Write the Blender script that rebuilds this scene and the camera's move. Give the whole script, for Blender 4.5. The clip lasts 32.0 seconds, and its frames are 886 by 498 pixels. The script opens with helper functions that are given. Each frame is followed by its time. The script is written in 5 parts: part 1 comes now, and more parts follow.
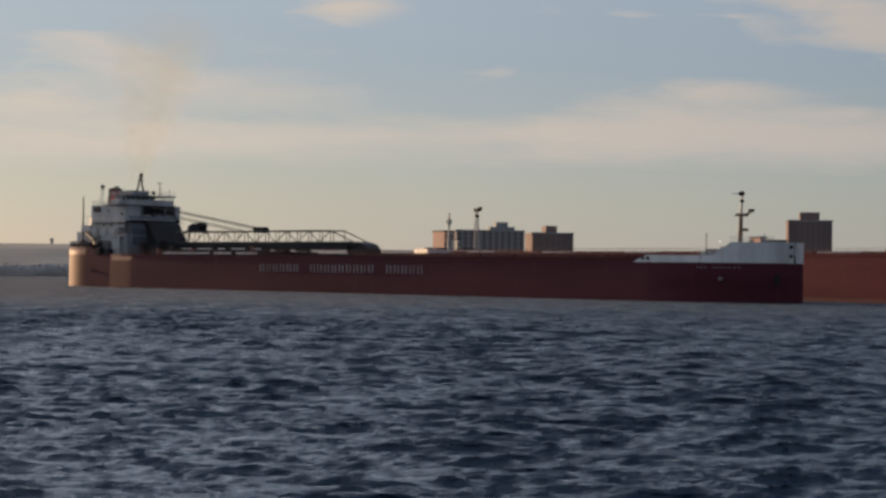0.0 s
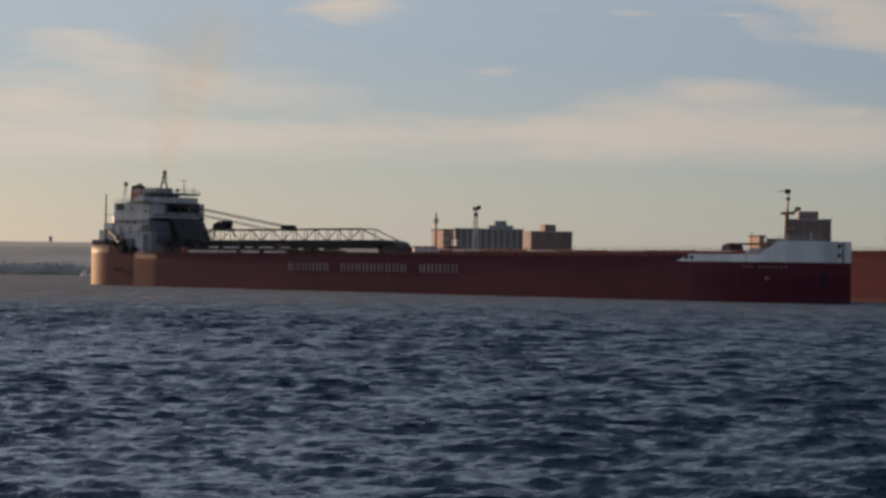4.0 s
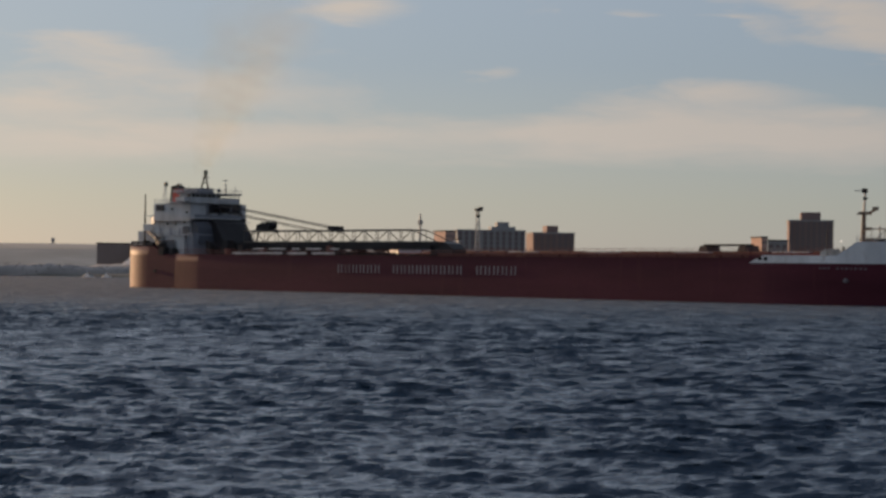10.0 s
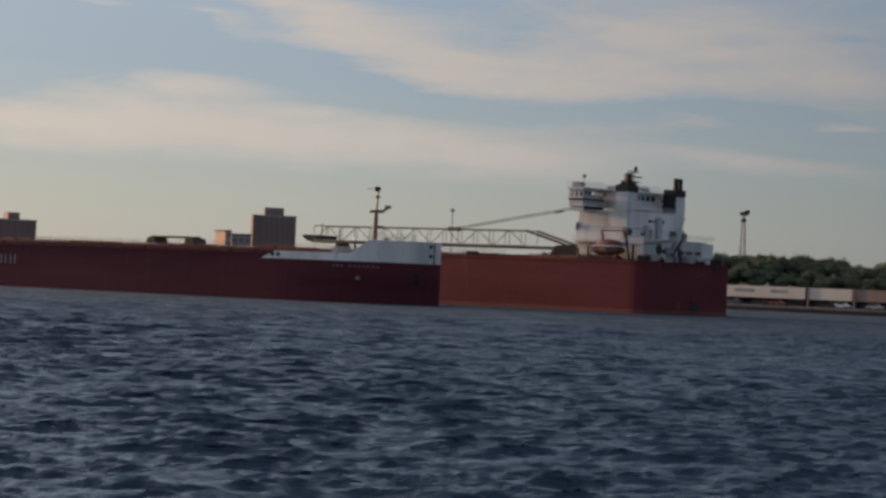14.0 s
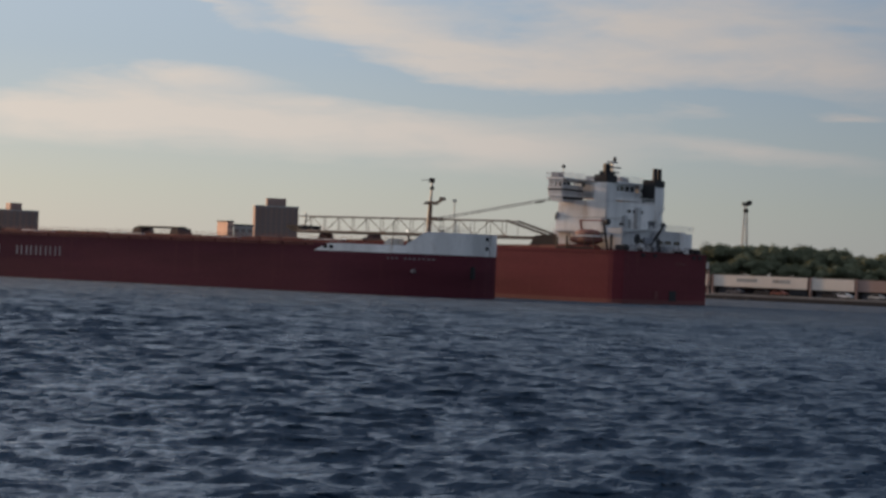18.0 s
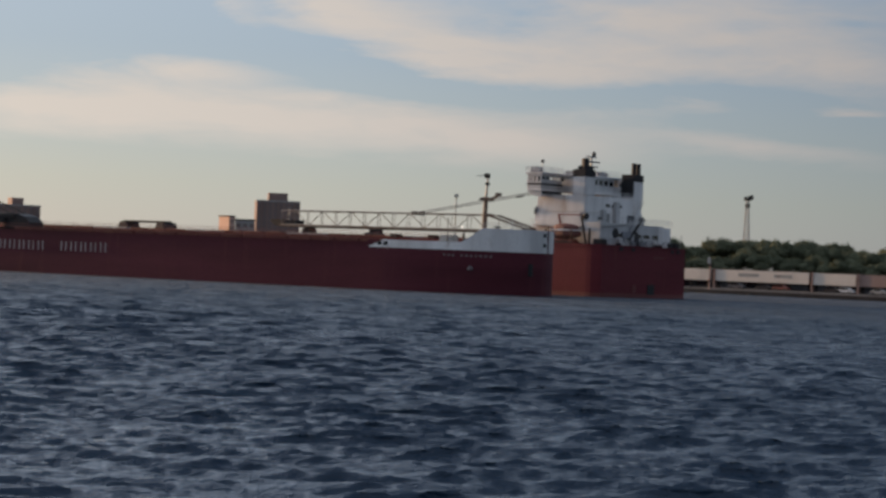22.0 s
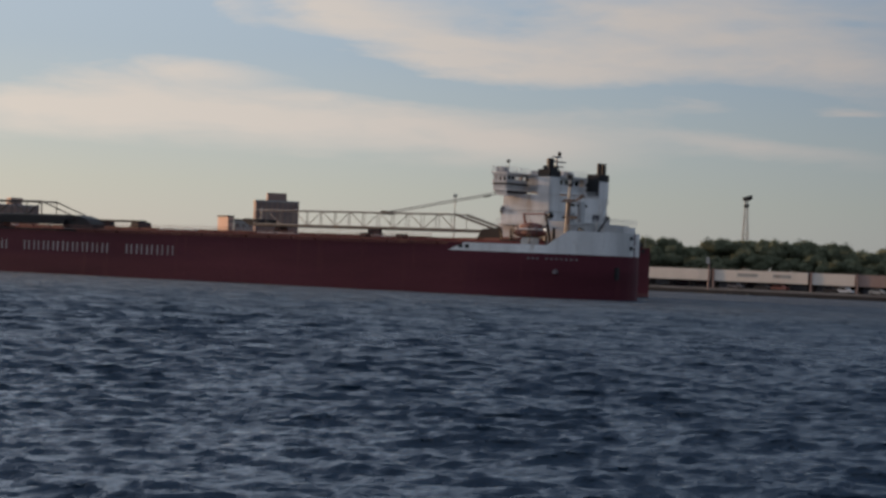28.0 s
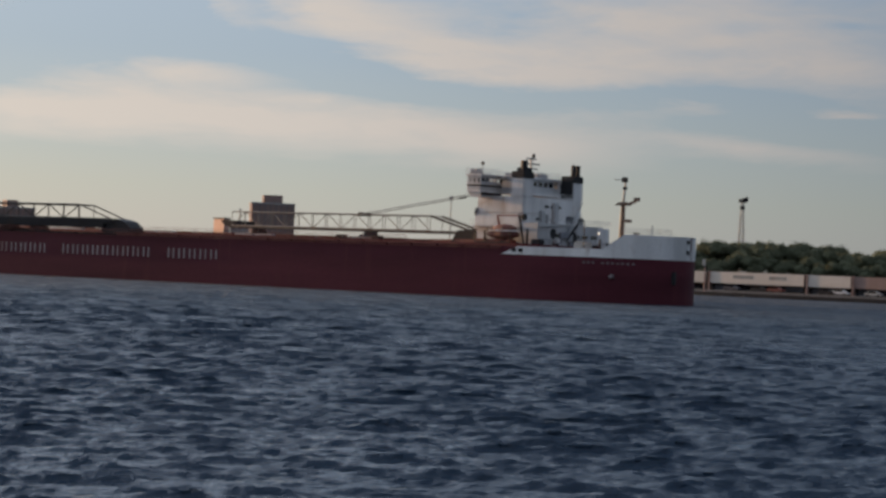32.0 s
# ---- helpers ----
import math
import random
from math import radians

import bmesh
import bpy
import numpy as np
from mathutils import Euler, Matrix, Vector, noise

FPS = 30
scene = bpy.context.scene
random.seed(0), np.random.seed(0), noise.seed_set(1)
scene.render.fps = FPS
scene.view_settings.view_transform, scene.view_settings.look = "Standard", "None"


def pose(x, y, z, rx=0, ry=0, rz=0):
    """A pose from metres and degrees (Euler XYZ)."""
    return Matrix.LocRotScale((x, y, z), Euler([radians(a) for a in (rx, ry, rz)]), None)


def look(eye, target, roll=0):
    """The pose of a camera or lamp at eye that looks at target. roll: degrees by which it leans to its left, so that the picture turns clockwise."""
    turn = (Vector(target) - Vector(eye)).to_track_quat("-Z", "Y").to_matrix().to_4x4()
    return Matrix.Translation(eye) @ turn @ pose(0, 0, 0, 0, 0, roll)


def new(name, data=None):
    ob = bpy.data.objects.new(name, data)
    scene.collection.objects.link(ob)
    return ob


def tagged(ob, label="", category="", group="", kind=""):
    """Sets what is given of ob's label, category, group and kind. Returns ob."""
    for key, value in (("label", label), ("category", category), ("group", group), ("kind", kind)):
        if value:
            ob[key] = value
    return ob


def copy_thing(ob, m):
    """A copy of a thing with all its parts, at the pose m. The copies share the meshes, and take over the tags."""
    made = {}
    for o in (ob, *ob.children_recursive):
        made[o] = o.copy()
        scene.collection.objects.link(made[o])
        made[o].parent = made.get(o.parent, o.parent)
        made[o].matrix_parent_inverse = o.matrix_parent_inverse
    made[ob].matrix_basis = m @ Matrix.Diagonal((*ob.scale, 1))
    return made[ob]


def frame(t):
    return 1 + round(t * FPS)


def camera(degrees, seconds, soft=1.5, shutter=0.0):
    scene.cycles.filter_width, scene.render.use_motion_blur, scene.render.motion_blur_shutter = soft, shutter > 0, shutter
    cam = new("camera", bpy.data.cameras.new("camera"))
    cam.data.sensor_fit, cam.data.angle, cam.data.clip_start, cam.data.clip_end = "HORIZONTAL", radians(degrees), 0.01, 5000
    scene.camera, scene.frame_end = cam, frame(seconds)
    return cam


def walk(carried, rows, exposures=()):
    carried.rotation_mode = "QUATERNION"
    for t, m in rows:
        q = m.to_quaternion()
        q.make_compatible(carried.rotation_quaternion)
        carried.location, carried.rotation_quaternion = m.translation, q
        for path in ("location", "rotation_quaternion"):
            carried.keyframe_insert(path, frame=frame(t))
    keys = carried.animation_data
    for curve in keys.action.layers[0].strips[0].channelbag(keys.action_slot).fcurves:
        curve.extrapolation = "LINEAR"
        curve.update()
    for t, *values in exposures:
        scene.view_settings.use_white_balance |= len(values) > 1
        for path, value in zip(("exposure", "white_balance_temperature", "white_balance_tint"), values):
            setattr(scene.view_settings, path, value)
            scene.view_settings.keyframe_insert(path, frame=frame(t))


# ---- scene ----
EYE = (0.0, 0.0, 4.52)


def aim(turn, up, lean):
    """Degrees to the right of the y axis, degrees up, degrees of lean."""
    a, u = radians(turn), radians(up)
    way = Vector((math.sin(a) * math.cos(u), math.cos(a) * math.cos(u), math.sin(u)))
    return look(EYE, Vector(EYE) + 100 * way, lean)


cam = camera(24.26, 32.0, soft=3.0)
walk(cam, [
    (0, aim(0.001, 0.663, 0.80)),
    (0.5, aim(0.029, 0.665, 0.84)),
    (1, aim(0.030, 0.658, 0.83)),
    (1.5, aim(0.037, 0.653, 0.83)),
    (2, aim(0.043, 0.654, 0.83)),
    (2.5, aim(0.059, 0.644, 0.86)),
    (3, aim(0.063, 0.648, 0.84)),
    (3.5, aim(0.052, 0.624, 0.85)),
    (5.5, aim(-0.039, 0.623, 0.87)),
    (6, aim(-0.095, 0.619, 0.82)),
    (6.5, aim(-0.118, 0.628, 0.78)),
    (7, aim(-0.119, 0.635, 0.82)),
    (7.5, aim(-0.118, 0.648, 0.81)),
    (8, aim(-0.095, 0.656, 0.83)),
    (8.5, aim(-0.069, 0.671, 0.84)),
    (9, aim(-0.049, 0.674, 0.83)),
    (9.5, aim(-0.039, 0.658, 0.82)),
    (10, aim(-0.027, 0.659, 0.82)),
    (10.5, aim(-0.029, 0.656, 0.80)),
    (11, aim(-0.028, 0.637, 0.82)),
    (11.5, aim(-0.038, 0.635, 0.81)),
    (12, aim(-0.022, 0.641, 0.90)),
    (12.5, aim(0.492, 0.617, 1.27)),
    (12.7, aim(1.665, 0.643, 1.79)),
    (12.9, aim(6.707, 0.770, 1.95)),
    (13, aim(8.882, 0.820, 1.70)),
    (13.2, aim(12.644, 0.896, 1.88)),
    (13.3, aim(14.393, 0.932, 1.97)),
    (13.5, aim(15.400, 0.963, 2.42)),
    (14, aim(14.797, 0.851, 2.38)),
    (14.5, aim(14.787, 0.785, 2.41)),
    (16.5, aim(14.793, 0.612, 2.36)),
    (17, aim(14.774, 0.589, 2.35)),
    (17.5, aim(14.761, 0.592, 2.35)),
    (18, aim(14.748, 0.585, 2.36)),
    (18.5, aim(14.752, 0.572, 2.42)),
    (19, aim(14.741, 0.574, 2.31)),
    (19.5, aim(14.743, 0.569, 2.39)),
    (20, aim(14.747, 0.542, 2.36)),
    (20.5, aim(14.752, 0.532, 2.37)),
    (21, aim(14.739, 0.506, 2.38)),
    (21.5, aim(14.721, 0.467, 2.35)),
    (22, aim(14.707, 0.438, 2.36)),
    (22.5, aim(14.699, 0.424, 2.42)),
    (23, aim(14.681, 0.414, 2.39)),
    (23.5, aim(14.655, 0.418, 2.37)),
    (24, aim(14.637, 0.411, 2.36)),
    (24.5, aim(14.638, 0.412, 2.36)),
    (25, aim(14.653, 0.418, 2.35)),
    (25.5, aim(14.678, 0.417, 2.36)),
    (27.5, aim(14.735, 0.454, 2.34)),
    (28, aim(14.738, 0.441, 2.36)),
    (28.5, aim(14.738, 0.459, 2.36)),
    (29, aim(14.718, 0.487, 2.33)),
    (29.5, aim(14.715, 0.512, 2.34)),
    (30, aim(14.719, 0.523, 2.39)),
    (30.5, aim(14.765, 0.526, 2.41)),
    (31, aim(14.796, 0.537, 2.35)),
    (31.5, aim(14.826, 0.521, 2.33)),
    (32, aim(14.846, 0.504, 2.34)),
], exposures=[(0.0, 0.01), (12.6, -0.06), (14.0, 0.12), (17.0, 0.33), (32.0, 0.30)])

# ---- world, sun ----
SUN_AZ, SUN_EL = 133.3, 8.0          # degrees: anticlockwise from the x axis, and above the horizon


def wire(tree, a, b):
    tree.links.new(a, b)


def maths(tree, op, a, b=None, c=None):
    n = tree.nodes.new("ShaderNodeMath")
    n.operation = op
    for i, v in enumerate((a, b, c)):
        if v is None:
            continue
        if isinstance(v, (int, float)):
            n.inputs[i].default_value = v
        else:
            wire(tree, v, n.inputs[i])
    return n.outputs[0]


def ramp(tree, fac, stops):
    n = tree.nodes.new("ShaderNodeValToRGB")
    while len(n.color_ramp.elements) < len(stops):
        n.color_ramp.elements.new(0.5)
    for e, (p, c) in zip(n.color_ramp.elements, stops):
        e.position = p
        e.color = (c, c, c, 1) if isinstance(c, (int, float)) else (*c, 1)
    wire(tree, fac, n.inputs[0])
    return n.outputs[0]


def blend(tree, fac, a, b, mode="MIX"):
    n = tree.nodes.new("ShaderNodeMix")
    n.data_type, n.blend_type = "RGBA", mode
    n.clamp_factor = True
    for i, v in ((0, fac), (6, a), (7, b)):
        if isinstance(v, (int, float)):
            n.inputs[i].default_value = v
        elif isinstance(v, tuple):
            n.inputs[i].default_value = (*v, 1)
        else:
            wire(tree, v, n.inputs[i])
    return n.outputs[2]


def grain(tree, vec, scale, detail=4.0, rough=0.55, stretch=(1, 1, 1), distort=0.0):
    m = tree.nodes.new("ShaderNodeMapping")
    m.inputs["Scale"].default_value = stretch
    wire(tree, vec, m.inputs[0])
    n = tree.nodes.new("ShaderNodeTexNoise")
    n.inputs["Scale"].default_value, n.inputs["Detail"].default_value = scale, detail
    n.inputs["Roughness"].default_value, n.inputs["Distortion"].default_value = rough, distort
    wire(tree, m.outputs[0], n.inputs["Vector"])
    return n.outputs["Fac"]


def sky():
    w = bpy.data.worlds.new("evening_sky")
    scene.world = w
    w.use_nodes = True
    t = w.node_tree
    back = t.nodes["Background"]
    air = t.nodes.new("ShaderNodeTexSky")
    air.sky_type, air.sun_disc = "NISHITA", False
    air.sun_elevation, air.sun_rotation = radians(SUN_EL), radians(90 - SUN_AZ)
    air.air_density, air.dust_density, air.ozone_density = 1.0, 0.6, 2.0
    co = t.nodes.new("ShaderNodeTexCoord").outputs["Generated"]
    sep = t.nodes.new("ShaderNodeSeparateXYZ")
    wire(t, co, sep.inputs[0])
    side = maths(t, "DIVIDE", sep.outputs[0], maths(t, "MAXIMUM", sep.outputs[1], 0.15))
    up = sep.outputs[2]
    ragged = grain(t, co, 9.0, 5.0, 0.62, (1.5, 1.5, 7.0), 0.3)
    wisp = grain(t, co, 5.0, 5.0, 0.6, (1.6, 1.6, 11.0), 0.4)
    curl = grain(t, co, 22.0, 5.0, 0.6, (1.3, 1.3, 5.5), 0.6)
    sway = maths(t, "MULTIPLY", maths(t, "SUBTRACT", ragged, 0.5), 0.07)
    lift = maths(t, "MULTIPLY", maths(t, "SUBTRACT", wisp, 0.5), 0.020)
    moved, risen = maths(t, "ADD", side, sway), maths(t, "ADD", up, lift)

    def bank(a, e, sa, se, k, wt):
        """One soft bank: bearing, height, half width, half height, slope, weight."""
        da = maths(t, "SUBTRACT", moved, a)
        de = maths(t, "SUBTRACT", risen, maths(t, "MULTIPLY_ADD", da, k, e))
        qa, qe = maths(t, "DIVIDE", da, sa), maths(t, "DIVIDE", de, se)
        d2 = maths(t, "ADD", maths(t, "MULTIPLY", qa, qa), maths(t, "MULTIPLY", qe, qe))
        return maths(t, "MULTIPLY", maths(t, "EXPONENT", maths(t, "MULTIPLY", d2, -0.8)), wt)
    west = ((-0.154, 0.0964, 0.033, 0.0055, -0.072, 0.55), (-0.107, 0.0841, 0.047, 0.0044, 0.001, 0.42), (-0.126, 0.0629, 0.154, 0.009, 0.022, 0.95), (0.127, 0.0685, 0.104, 0.0105, -0.014, 0.68), (-0.192, 0.0774, 0.047, 0.0049, 0.028, 0.6), (-0.176, 0.1053, 0.03, 0.0041, -0.046, 0.75), (-0.134, 0.091, 0.082, 0.0123, -0.023, 0.48), (-0.044, 0.1275, 0.022, 0.0077, 0.019, 0.9), (0.021, 0.0953, 0.017, 0.0038, 0.012, 0.7), (0.086, 0.1263, 0.014, 0.0022, -0.045, 0.6), (0.192, 0.1239, 0.041, 0.0115, -0.248, 0.9), (0.135, 0.122, 0.014, 0.0022, -0.118, 0.7), (0.14, 0.0881, 0.047, 0.0066, 0.051, 0.55))
    east = ((0.076, 0.0673, 0.071, 0.0085, 0.054, 0.62), (0.194, 0.0672, 0.088, 0.0105, -0.014, 0.72), (0.132, 0.0877, 0.027, 0.0071, 0.051, 0.6), (0.287, 0.0618, 0.069, 0.0115, -0.073, 0.85), (0.425, 0.062, 0.07, 0.0055, -0.074, 0.66), (0.261, 0.1057, 0.082, 0.0137, -0.217, 0.9), (0.336, 0.1002, 0.063, 0.0115, -0.014, 0.9), (0.397, 0.1172, 0.090, 0.0175, 0.023, 0.92), (0.462, 0.1032, 0.060, 0.0105, -0.063, 0.85), (0.479, 0.0804, 0.021, 0.0022, 0.021, 0.75), (0.393, 0.0823, 0.026, 0.0025, -0.016, 0.6))
    gaps = ((0.03, 0.0832, 0.038, 0.0066, 0.012, 0.25), (0.148, 0.1033, 0.069, 0.006, -0.118, 0.3), (0.279, 0.1144, 0.016, 0.0055, 0.036, 0.35), (0.416, 0.1183, 0.014, 0.0041, 0.021, 0.3), (0.477, 0.1207, 0.012, 0.0027, 0.015, 0.3), (0.337, 0.0853, 0.074, 0.0036, 0.005, 0.7), (0.456, 0.0751, 0.044, 0.0055, -0.06, 0.4), (0.21, 0.0933, 0.055, 0.0074, -0.163, 0.6), (0.055, 0.1009, 0.082, 0.0123, 0.061, 0.2))
    total = None
    for row in west + east:
        g = bank(*row)
        # overlapping banks add up without passing one
        total = g if total is None else maths(t, "SUBTRACT", maths(t, "ADD", total, g), maths(t, "MULTIPLY", total, g))
    for row in gaps:
        total = maths(t, "SUBTRACT", total, bank(*row))
    ruffle = maths(t, "ADD", maths(t, "MULTIPLY", maths(t, "SUBTRACT", ragged, 0.5), 1.0), maths(t, "MULTIPLY", maths(t, "SUBTRACT", curl, 0.5), 0.55))
    high = ramp(t, up, ((0.03, 0.0), (0.075, 1.0)))
    cover = ramp(t, maths(t, "ADD", total, maths(t, "MULTIPLY", ruffle, high)), ((0.12, 0.0), (0.50, 0.45), (0.95, 0.95)))
    base = blend(t, 1.0, air.outputs[0], (SKY_K, SKY_K, SKY_K), "MULTIPLY")
    # a thin high veil, paler towards the horizon
    veil = ramp(t, up, ((0.0, (0.482, 0.457, 0.448)), (0.035, (0.455, 0.455, 0.436)), (0.10, (0.372, 0.422, 0.50)), (0.22, (0.45, 0.51, 0.62)), (0.50, (1.07, 1.19, 1.39)), (1.0, (0.84, 0.94, 1.13))))
    base = blend(t, 0.72, base, veil)
    # the evening sky dims away from the sun
    near = maths(t, "ADD", maths(t, "MULTIPLY", sep.outputs[0], math.cos(radians(SUN_AZ))), maths(t, "MULTIPLY", sep.outputs[1], math.sin(radians(SUN_AZ))))
    glow = ramp(t, maths(t, "MULTIPLY_ADD", near, 0.5, 0.5), ((0.0, (0.46, 0.48, 0.53)), (0.5, (0.52, 0.54, 0.58)), (0.66, (0.64, 0.66, 0.70)), (0.79, (0.91, 0.92, 0.94)), (0.87, (1.0, 1.0, 1.01)), (0.935, (1.07, 1.06, 1.06)), (1.0, (1.30, 1.20, 1.05))))
    base = blend(t, 1.0, base, glow, "MULTIPLY")
    # overhead the west stays brighter for longer than the east
    lean = ramp(t, maths(t, "MULTIPLY_ADD", near, 0.5, 0.5), ((0.0, 0.80), (0.45, 0.76), (0.67, 0.73), (0.79, 0.98), (0.87, 1.20), (0.95, 1.50), (1.0, 1.65)))
    base = blend(t, ramp(t, up, ((0.14, 0.0), (0.30, 1.0))), base, blend(t, 1.0, base, lean, "MULTIPLY"))
    # bluer away from the sunset
    cool = ramp(t, maths(t, "MULTIPLY_ADD", side, 1.2, 0.35), ((0.0, (1.01, 1.0, 0.99)), (0.42, (1.0, 1.0, 1.0)), (1.0, (0.955, 1.0, 1.015))))
    base = blend(t, 1.0, base, cool, "MULTIPLY")
    duller = ramp(t, maths(t, "MULTIPLY_ADD", side, 1.2, 0.35), ((0.0, (1.02, 0.98, 0.92)), (1.0, (0.88, 0.87, 0.88))))
    lit = blend(t, 1.0, blend(t, 1.0, (CLOUD, CLOUD * 0.91, CLOUD * 0.82), duller, "MULTIPLY"), glow, "MULTIPLY")
    out = blend(t, maths(t, "MINIMUM", cover, 0.92), base, lit)
    wire(t, out, back.inputs[0])
    back.inputs[1].default_value = 1.0


SKY_K, CLOUD = 0.09, 0.61
sky()
sun = new("sun", bpy.data.lights.new("sun", "SUN"))
sun.data.energy, sun.data.angle, sun.data.color = 4.2, radians(0.6), (1.0, 0.62, 0.34)
sun.matrix_world = look((math.cos(radians(SUN_AZ)) * 100, math.sin(radians(SUN_AZ)) * 100, math.tan(radians(SUN_EL)) * 100), (0, 0, 0))


# ---- materials ----
def material(name, colour, rough=0.6, metal=0.0, wear=(), spots=0.0, streak=(0.3, 0.3, 0.06), scale=1.0, bump=0.0, ior=1.45, run=None):
    """Painted or natural surface: a base colour broken up at two scales, with stains of the colour wear."""
    m = bpy.data.materials.new(name)
    m.use_nodes = True
    t = m.node_tree
    b = t.nodes["Principled BSDF"]
    co = t.nodes.new("ShaderNodeTexCoord").outputs["Object"]
    broad = grain(t, co, 0.35 * scale, 5.0, 0.6, streak)
    fine = grain(t, co, 3.0 * scale, 4.0, 0.6)
    dark = tuple(c * 0.72 for c in colour)
    pale = tuple(min(1, c * 1.22 + 0.004) for c in colour)
    col = blend(t, ramp(t, broad, ((0.32, 0.0), (0.68, 1.0))), dark, pale)
    col = blend(t, ramp(t, fine, ((0.35, 0.0), (0.75, 0.35))), col, dark)
    if wear:
        mask = grain(t, co, 1.1 * scale, 6.0, 0.68, run or streak, 0.5)
        col = blend(t, ramp(t, mask, ((0.60 - spots, 0.0), (0.72 - spots, 0.8))), col, tuple(wear))
    wire(t, col, b.inputs["Base Color"])
    wire(t, maths(t, "MULTIPLY_ADD", fine, 0.25, rough - 0.12), b.inputs["Roughness"])
    b.inputs["Metallic"].default_value, b.inputs["IOR"].default_value = metal, ior
    if bump:
        n = t.nodes.new("ShaderNodeBump")
        n.inputs["Strength"].default_value, n.inputs["Distance"].default_value = 0.6, bump
        wire(t, grain(t, co, 6.0 * scale, 5.0), n.inputs["Height"])
        wire(t, n.outputs[0], b.inputs["Normal"])
    return m


HULL_A = material("oxide_red_hull_paint", (0.088, 0.0162, 0.0252), 0.55, wear=(0.104, 0.028, 0.030), spots=0.03, run=(0.9, 0.9, 0.07), streak=(0.12, 0.12, 0.9), scale=0.5, bump=0.01, ior=1.25)
HULL_B = material("brick_red_hull_paint", (0.128, 0.0202, 0.0275), 0.6, wear=(0.134, 0.033, 0.031), spots=0.04, run=(0.9, 0.9, 0.07), streak=(0.12, 0.12, 0.9), scale=0.5, bump=0.01, ior=1.25)
HULL_LOW = material("scuffed_hull_at_waterline", (0.145, 0.036, 0.033), 0.7, wear=(0.14, 0.034, 0.028), spots=0.05, streak=(0.1, 0.1, 1.0), scale=0.6)
DECK_RED = material("deck_red_paint", (0.15, 0.044, 0.034), 0.65, wear=(0.22, 0.10, 0.06), spots=0.04, scale=0.6)
WHITE = material("white_ship_paint", (0.67, 0.65, 0.63), 0.45, wear=(0.40, 0.33, 0.28), spots=0.02, streak=(0.8, 0.8, 0.12), scale=0.8)
GREY_WHITE = material("weathered_white_paint", (0.46, 0.455, 0.45), 0.5, wear=(0.27, 0.22, 0.19), spots=0.05, streak=(0.8, 0.8, 0.12), scale=0.8)
LETTER = material("worn_lettering_white", (0.31, 0.28, 0.28), 0.6, wear=(0.2, 0.08, 0.06), spots=0.03)
FADED = material("faded_bow_lettering", (0.17, 0.14, 0.145), 0.6, wear=(0.12, 0.05, 0.045), spots=0.05)
BLACK = material("funnel_black", (0.022, 0.022, 0.024), 0.5, ior=1.25)
DARK = material("dark_machinery_grey", (0.030, 0.028, 0.029), 0.55, wear=(0.055, 0.034, 0.026), spots=0.03, ior=1.2)
BOOM = material("dark_boom_paint", (0.085, 0.070, 0.060), 0.6, wear=(0.12, 0.07, 0.045), spots=0.03, ior=1.25)
BOOM_PALE = material("faded_boom_paint", (0.20, 0.175, 0.15), 0.6, wear=(0.13, 0.09, 0.06), spots=0.03)
# dark grey that stands for shade on the second ship's house front
SHADE = material("shadow_grey_paint", (0.12, 0.12, 0.13), 0.65, wear=(0.07, 0.065, 0.065), spots=0.06)
# blue-grey darkened to carry the shade of the first ship's house
NAVY = material("shaded_blue_grey_steel", (0.060, 0.062, 0.075), 0.6, wear=(0.10, 0.075, 0.06), spots=0.02)
BUFF = material("buff_mast_paint", (0.105, 0.070, 0.050), 0.55, wear=(0.16, 0.08, 0.05), spots=0.02)
GREY = material("grey_steel_paint", (0.28, 0.28, 0.27), 0.5, wear=(0.18, 0.11, 0.07), spots=0.0)
RED = material("funnel_red", (0.42, 0.04, 0.03), 0.5)
WIRE = material("galvanised_wire", (0.12, 0.11, 0.11), 0.5, metal=0.6)
BRICK = material("brown_brick", (0.265, 0.182, 0.158), 0.85, wear=(0.29, 0.21, 0.185), spots=0.05, scale=0.3)
FAR_WALL = material("dull_brown_cladding", (0.30, 0.235, 0.21), 0.9, wear=(0.33, 0.26, 0.23), spots=0.04, scale=0.1)
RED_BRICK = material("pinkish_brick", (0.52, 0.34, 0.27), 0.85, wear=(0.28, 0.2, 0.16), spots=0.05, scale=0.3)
CONCRETE = material("grey_concrete", (0.34, 0.33, 0.32), 0.85, wear=(0.28, 0.27, 0.26), spots=0.05, scale=0.3)
MAST_GREY = material("pale_mast_paint", (0.38, 0.38, 0.37), 0.6)
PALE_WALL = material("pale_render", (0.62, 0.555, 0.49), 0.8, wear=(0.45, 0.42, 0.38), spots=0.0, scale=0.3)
ROOFING = material("dark_roofing", (0.07, 0.068, 0.066), 0.85, scale=0.4)
ASPHALT = material("worn_asphalt", (0.13, 0.125, 0.125), 0.9, wear=(0.09, 0.085, 0.08), spots=0.03, scale=0.5, streak=(1, 1, 1))
BARK = material("bark", (0.09, 0.065, 0.045), 0.9, bump=0.02)
LEAF = material("summer_leaves", (0.106, 0.112, 0.070), 0.9, ior=1.1, wear=(0.102, 0.114, 0.068), spots=0.05, scale=1.0, streak=(1, 1, 1))
LEAF_DARK = material("deep_green_leaves", (0.099, 0.107, 0.067), 0.9, ior=1.1, wear=(0.096, 0.108, 0.066), spots=0.05, scale=1.0, streak=(1, 1, 1))
